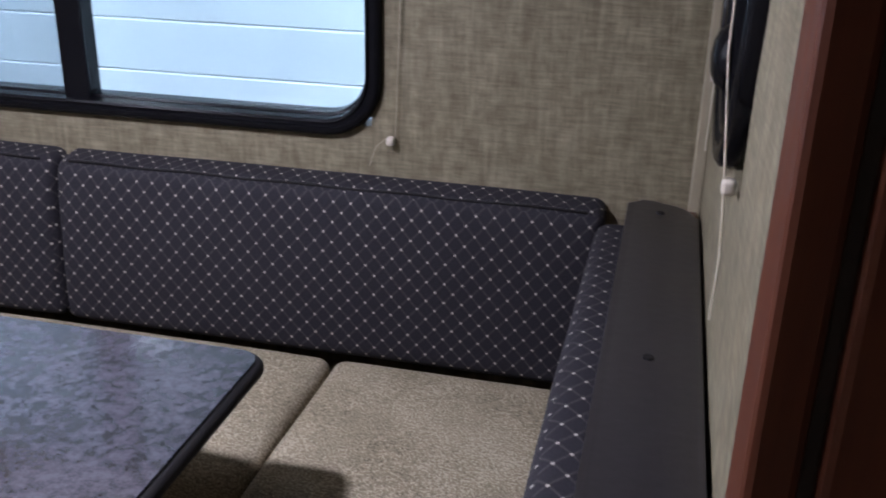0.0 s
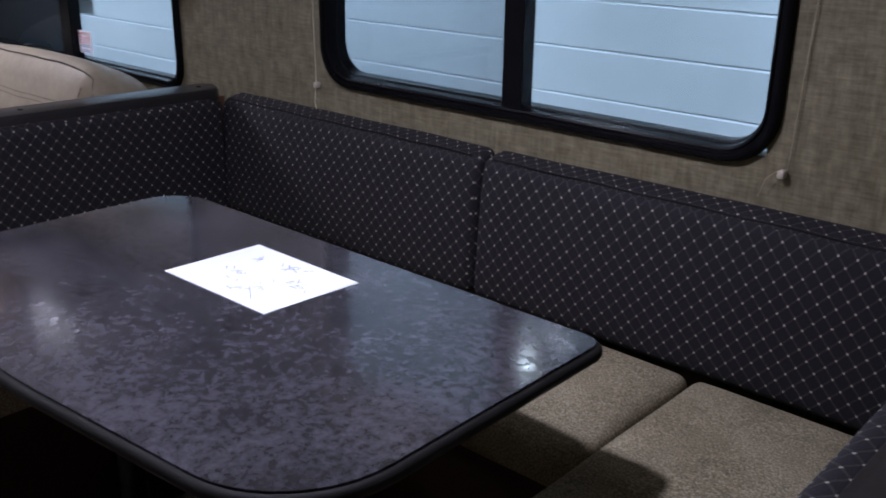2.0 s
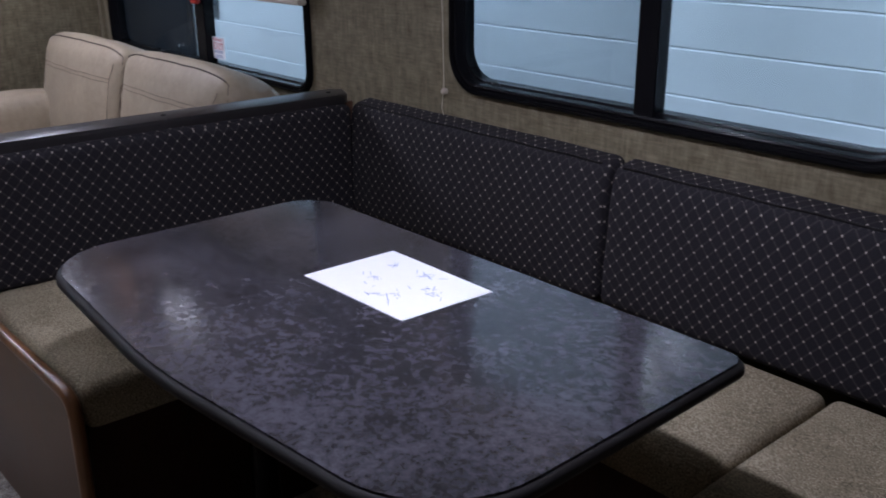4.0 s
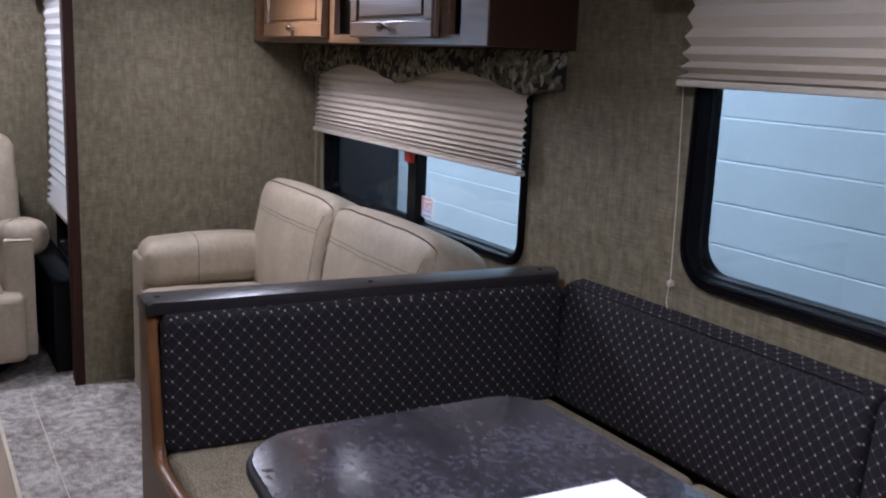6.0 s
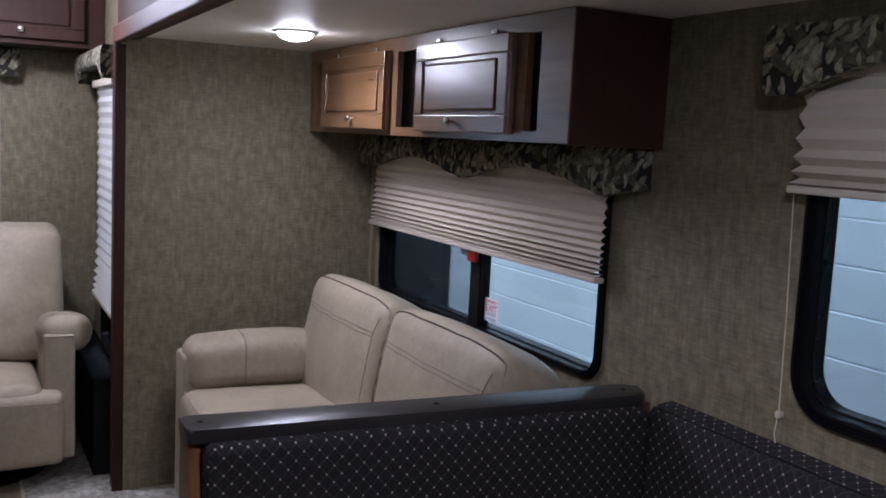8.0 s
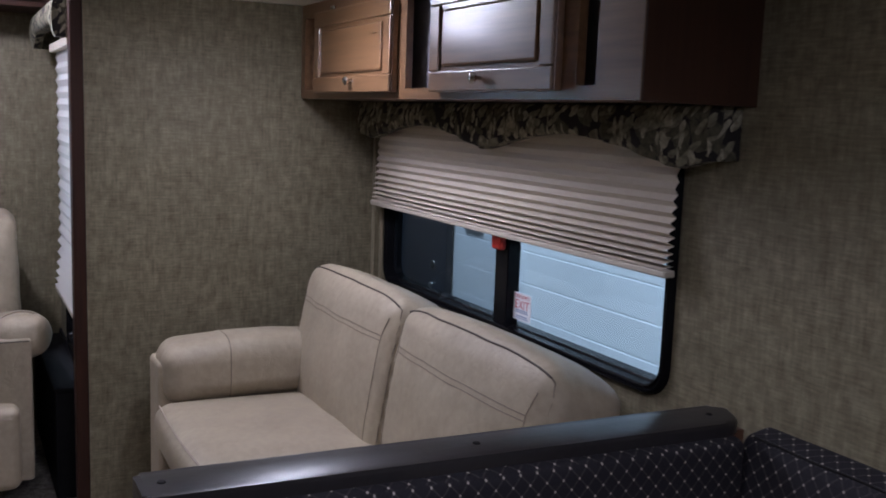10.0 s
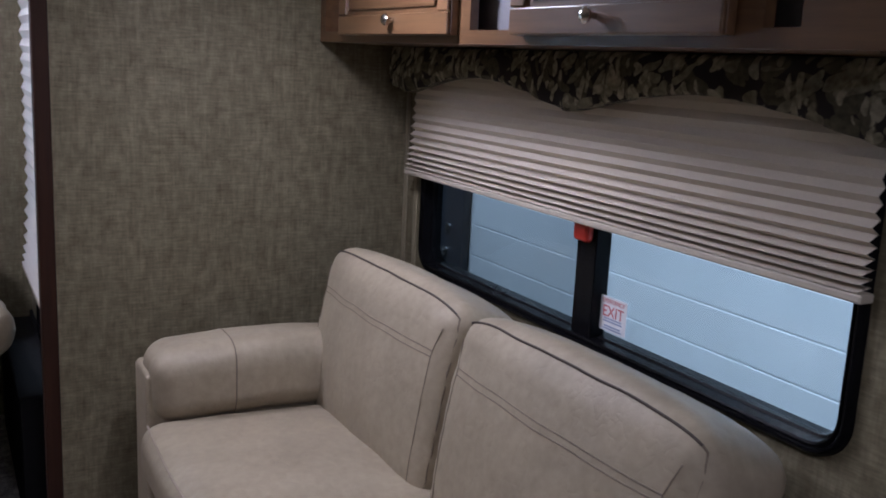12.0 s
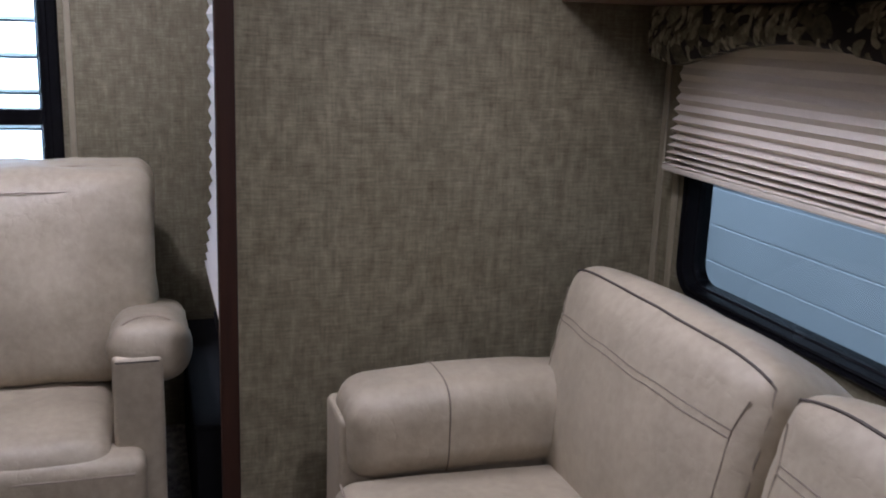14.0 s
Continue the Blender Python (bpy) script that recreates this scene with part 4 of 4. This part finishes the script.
for ya, yb, side in ((0.486, 0.600, 1), (-0.092, 0.022, -1)):
    part("arm_panel", soft_box(-4.42, ya, 0.11, -3.752, yb, 0.612, 0.014, (0, 0.003, 0), 8, 0.001, arm_fall), SUEDE, rec, "", True)
    pa, pb = (ya - 0.010, yb + 0.066) if side > 0 else (ya - 0.066, yb + 0.010)
    arm = part("arm_pad", soft_box(-4.38, pa, 0.535, -3.762, pb, 0.676, 0.064, (0.002, 0.004, 0.020), 12, 0.006, arm_fall), SUEDE, rec, "padded arm rest", True)
    sew("seam", [(-3.82, (pa + pb) / 2 + 0.094 * math.cos(a), 0.606 + 0.085 * math.sin(a)) for a in [math.pi * k / 18 for k in range(19)]], 0.002, PIPE, arm)
    sew("seam", [(-3.750, ya + 0.008 + (yb - ya - 0.016) * k / 8, 0.603) for k in range(9)], 0.002, SEAM, arm)
seat = part("seat_cushion", soft_box(-4.30, 0.028, 0.30, -3.70, 0.480, 0.425, 0.045, (0.015, 0, 0.022), 12, 0.003), SUEDE, rec, "plump seat cushion", True)
lip = part("foot_rest", soft_box(-3.80, -0.045, 0.11, -3.675, 0.556, 0.392, 0.03, (0.008, 0, 0.006), 10, 0.003), SUEDE, rec, "padded folded foot rest", True)
sew("welt", [(-3.673, -0.02 + 0.55 * i / 14, 0.362) for i in range(15)], 0.003, PIPE, lip)


def rec_lean(w):
    k = max(0.0, (w.z - 0.46) / 0.55)
    return Vector((w.x - 0.16 * k, w.y, w.z))


def rec_crease(w):
    """Soft gathers at the sides of the backrest, fading towards its middle."""
    s = abs(w.y - 0.256) / 0.33
    fold = 0.007 * max(0.0, s - 0.45) * math.sin(w.z * 62 + w.y * 30) if w.x > -4.2 else 0.0
    return rec_lean(Vector((w.x + fold, w.y, w.z)))


back = part("back_rest", soft_box(-4.33, -0.075, 0.44, -4.06, 0.588, 0.976, 0.05, (0.062, 0.008, 0.008), 22, 0.010, rec_crease), SUEDE, rec, "tall plump backrest", True)
rim = []
for i in range(33):
    s = i / 32
    if s < 0.3:
        y, z = 0.583, 0.55 + (0.95 - 0.55) * s / 0.3
    elif s > 0.7:
        y, z = -0.07, 0.95 - (0.95 - 0.55) * (s - 0.7) / 0.3
    else:
        a = (s - 0.3) / 0.4
        y, z = 0.583 - 0.653 * a, 0.94 + 0.036 * min(1, 14 * min(a, 1 - a))
    rim.append(rec_lean(Vector((-4.15, y, z))))
sew("piping", rim, 0.004, PIPE, back)
sew("stitch_line", [rec_lean(Vector((-4.060 + 0.036 * math.sin(math.pi * i / 16), 0.54 - 0.56 * i / 16, 0.93))) for i in range(17)], 0.002, PIPE, back)
part("outer_back", soft_box(-4.60, -0.06, 0.25, -4.40, 0.575, 0.93, 0.04, n=8, shape=lambda w: w), SUEDE, rec, "", True)

# added box that blackens the shaded gap beside the recliner
gap_shade = thing("gap_shade_box", (-4.2, 0.72, 0.0), "added black box standing in for the shaded gap beside the recliner", "box")
part("body", box(-4.66, 0.672, 0.0065, -3.80, 0.774, 0.40, bevel=0.006), SHADE_BLACK, gap_shade)
part("lid", box(-4.664, 0.668, 0.4, -3.796, 0.776, 0.412, bevel=0.004), SHADE_BLACK, gap_shade)

# ---- stickers and latches ----
latch = thing("window_latch", (-2.665, WALL_Y - 0.02, 1.03), "red emergency window latch on the mullion", "latch")
part("handle", soft_box(-2.692, WALL_Y - 0.03, 1.03, -2.638, WALL_Y - 0.007, 1.092, 0.01, n=3), RED, latch, "", True)
sign = thing("exit_sticker", (-2.565, 1.794, 0.82), "white exit sticker with red letters on the glass", "sticker")
EX0, EX1, EZ0, EZ1 = -2.630, -2.540, 0.836, 0.914
part("card", box(EX0, 1.7935, EZ0, EX1, 1.7945, EZ1), STICKER, sign)


def lettering(word, size, x, y, z, mat, parent):
    """Raised letters facing -y, as one mesh."""
    txt = bpy.data.curves.new("lettering", "FONT")
    txt.body, txt.size, txt.align_x, txt.align_y, txt.extrude = word, size, "CENTER", "CENTER", 0.0002
    txt_ob = new("lettering", txt)
    txt_ob.matrix_world = pose(x, y, z, 90, 0, 0)
    bpy.context.view_layer.update()
    me = bpy.data.meshes.new_from_object(txt_ob.evaluated_get(bpy.context.evaluated_depsgraph_get()))
    me.transform(txt_ob.matrix_world)
    bpy.data.objects.remove(txt_ob)
    me.materials.clear()
    me.materials.append(mat)
    ob = new("lettering", me)
    ob.parent = parent
    ob.matrix_parent_inverse = Matrix.Translation(parent.location).inverted()


lettering("EXIT", 0.036, (EX0 + EX1) / 2, 1.793, EZ0 + 0.044, STICKER_RED, sign)
lettering("EMERGENCY", 0.0135, (EX0 + EX1) / 2, 1.793, EZ0 + 0.068, STICKER_RED, sign)
for zz, w in ((0.863, 0.06), (0.857, 0.065), (0.846, 0.055), (0.840, 0.065)):
    part("print_bar", box((EX0 + EX1) / 2 - w / 2, 1.7928, zz, (EX0 + EX1) / 2 + w / 2, 1.7934, zz + 0.0035), INK, sign)

# ---- outside: warehouse ----
part("ground", box(-60, -60, -1.0, 60, 60, -0.9), CONCRETE, None, "grey concrete warehouse floor", kind="structure", category="floor")
steel_door = thing("steel_door", (-6.8, 3.44, -0.9), "charcoal sheet-metal door shut in the block wall", "door")
part("leaf", box(-7.5, 3.44, -0.9, -6.13, 3.492, 2.3, bevel=0.006), SHOP_DARK, steel_door)
part("label", box(-6.88, 3.4365, 0.715, -6.52, 3.4395, 0.80), STICKER, steel_door, "white paper label")
lock = part("lock", lathe([(0.03, 0.0), (0.03, -0.012), (0.012, -0.016)], (-6.315, 3.4395, 0.34), 1, 16), CHROME, steel_door, "round steel lock", True)
part("lever", box(-6.46, 3.385, 0.165, -6.33, 3.40, 0.19, bevel=0.004), CHROME, steel_door, "steel lever handle")
part("lever_rose", lathe([(0.03, 0.0), (0.03, -0.012), (0.012, -0.02), (0.012, -0.05)], (-6.345, 3.4395, 0.178), 1, 16), CHROME, steel_door, "", True)
junction = thing("wall_box", (-5.85, 3.46, 0.70), "grey plastic box fixed to the block wall", "electrical box")
part("body", soft_box(-5.98, 3.44, 0.70, -5.73, 3.499, 0.80, 0.02, n=3), GREY_BOX, junction, "", True)
pack = thing("wall_pack_light", (-1.78, 3.46, 2.12), "small lit lamp high on the block wall", "wall light")
part("housing", soft_box(-1.84, 3.43, 2.12, -1.72, 3.499, 2.26, 0.02, n=3), GREY_BOX, pack, "", True)
part("lens", soft_box(-1.808, 3.415, 2.16, -1.752, 3.431, 2.20, 0.006, n=3), PACK_LENS, pack, "glowing lamp lens", True)
rearside = thing("neighbour_trailer", (-6.0, 0.0, -0.9), "white ribbed side of a parked trailer", "trailer")
skin_bm = bmesh.new()
for k in range(16):
    add_box(skin_bm, -6.02, -3.0, -0.3 + k * 0.15, -5.95, 2.2, -0.3 + k * 0.15 + 0.14, bevel=0.012)
part("siding", skin_bm, plain("white_siding", (0.78, 0.8, 0.82), 0.35, 0, 0.04), rearside, "glossy white ribbed siding")
part("core", box(-6.5, -3.0, -0.9, -6.022, 2.2, 2.3), plain("siding_joint", (0.4, 0.44, 0.5), 0.4), rearside)

BY, BZ = 3.5, -0.006
cmu = part("wall_blocks", box(-9.0, BY + 0.003, -0.9, 3.0, BY + 0.2, 3.6), MORTAR, None, "white painted concrete block wall of the warehouse", kind="structure", category="wall")
block_bm = box(-0.19995, 0, -0.0962, 0.19995, 0.05, 0.0962)
bmesh.ops.bevel(block_bm, geom=[e for e in block_bm.edges if abs(e.verts[0].co.x - e.verts[1].co.x) > 0.1], offset=0.003, segments=2, profile=0.5, affect="EDGES")
box_uv(block_bm)
block_me = bpy.data.meshes.new("block")
block_bm.to_mesh(block_me)
block_bm.free()
block_me.materials.append(BLOCK)
for row in range(13):
    zc = BZ - 0.1 + 0.2 * row - 0.0
    for col in range(23):
        b = new("block", block_me)
        b.location = (-7.6 + 0.4 * col + (0.2 if row % 2 else 0.0), BY, zc)
        b.parent = cmu

# ---- vinyl planks of the aisle floor ----
plank_bm = box(-0.609, -0.0685, -0.0055, 0.609, 0.0685, -0.0005, bevel=0.001, seg=1)
box_uv(plank_bm)
plank_me = bpy.data.meshes.new("plank")
plank_bm.to_mesh(plank_me)
plank_bm.free()
plank_me.materials.append(VINYL)
aisle = bpy.data.objects["floor"]
for row in range(15):
    for col in range(6):
        px = -4.1 + 1.22 * col + (0.43 * row) % 1.22 - 0.03
        if px > 1.6:
            continue
        p = new("plank", plank_me)
        p.location = (px, 0.335 - 0.138 * row, 0.0)
        p.parent = aisle
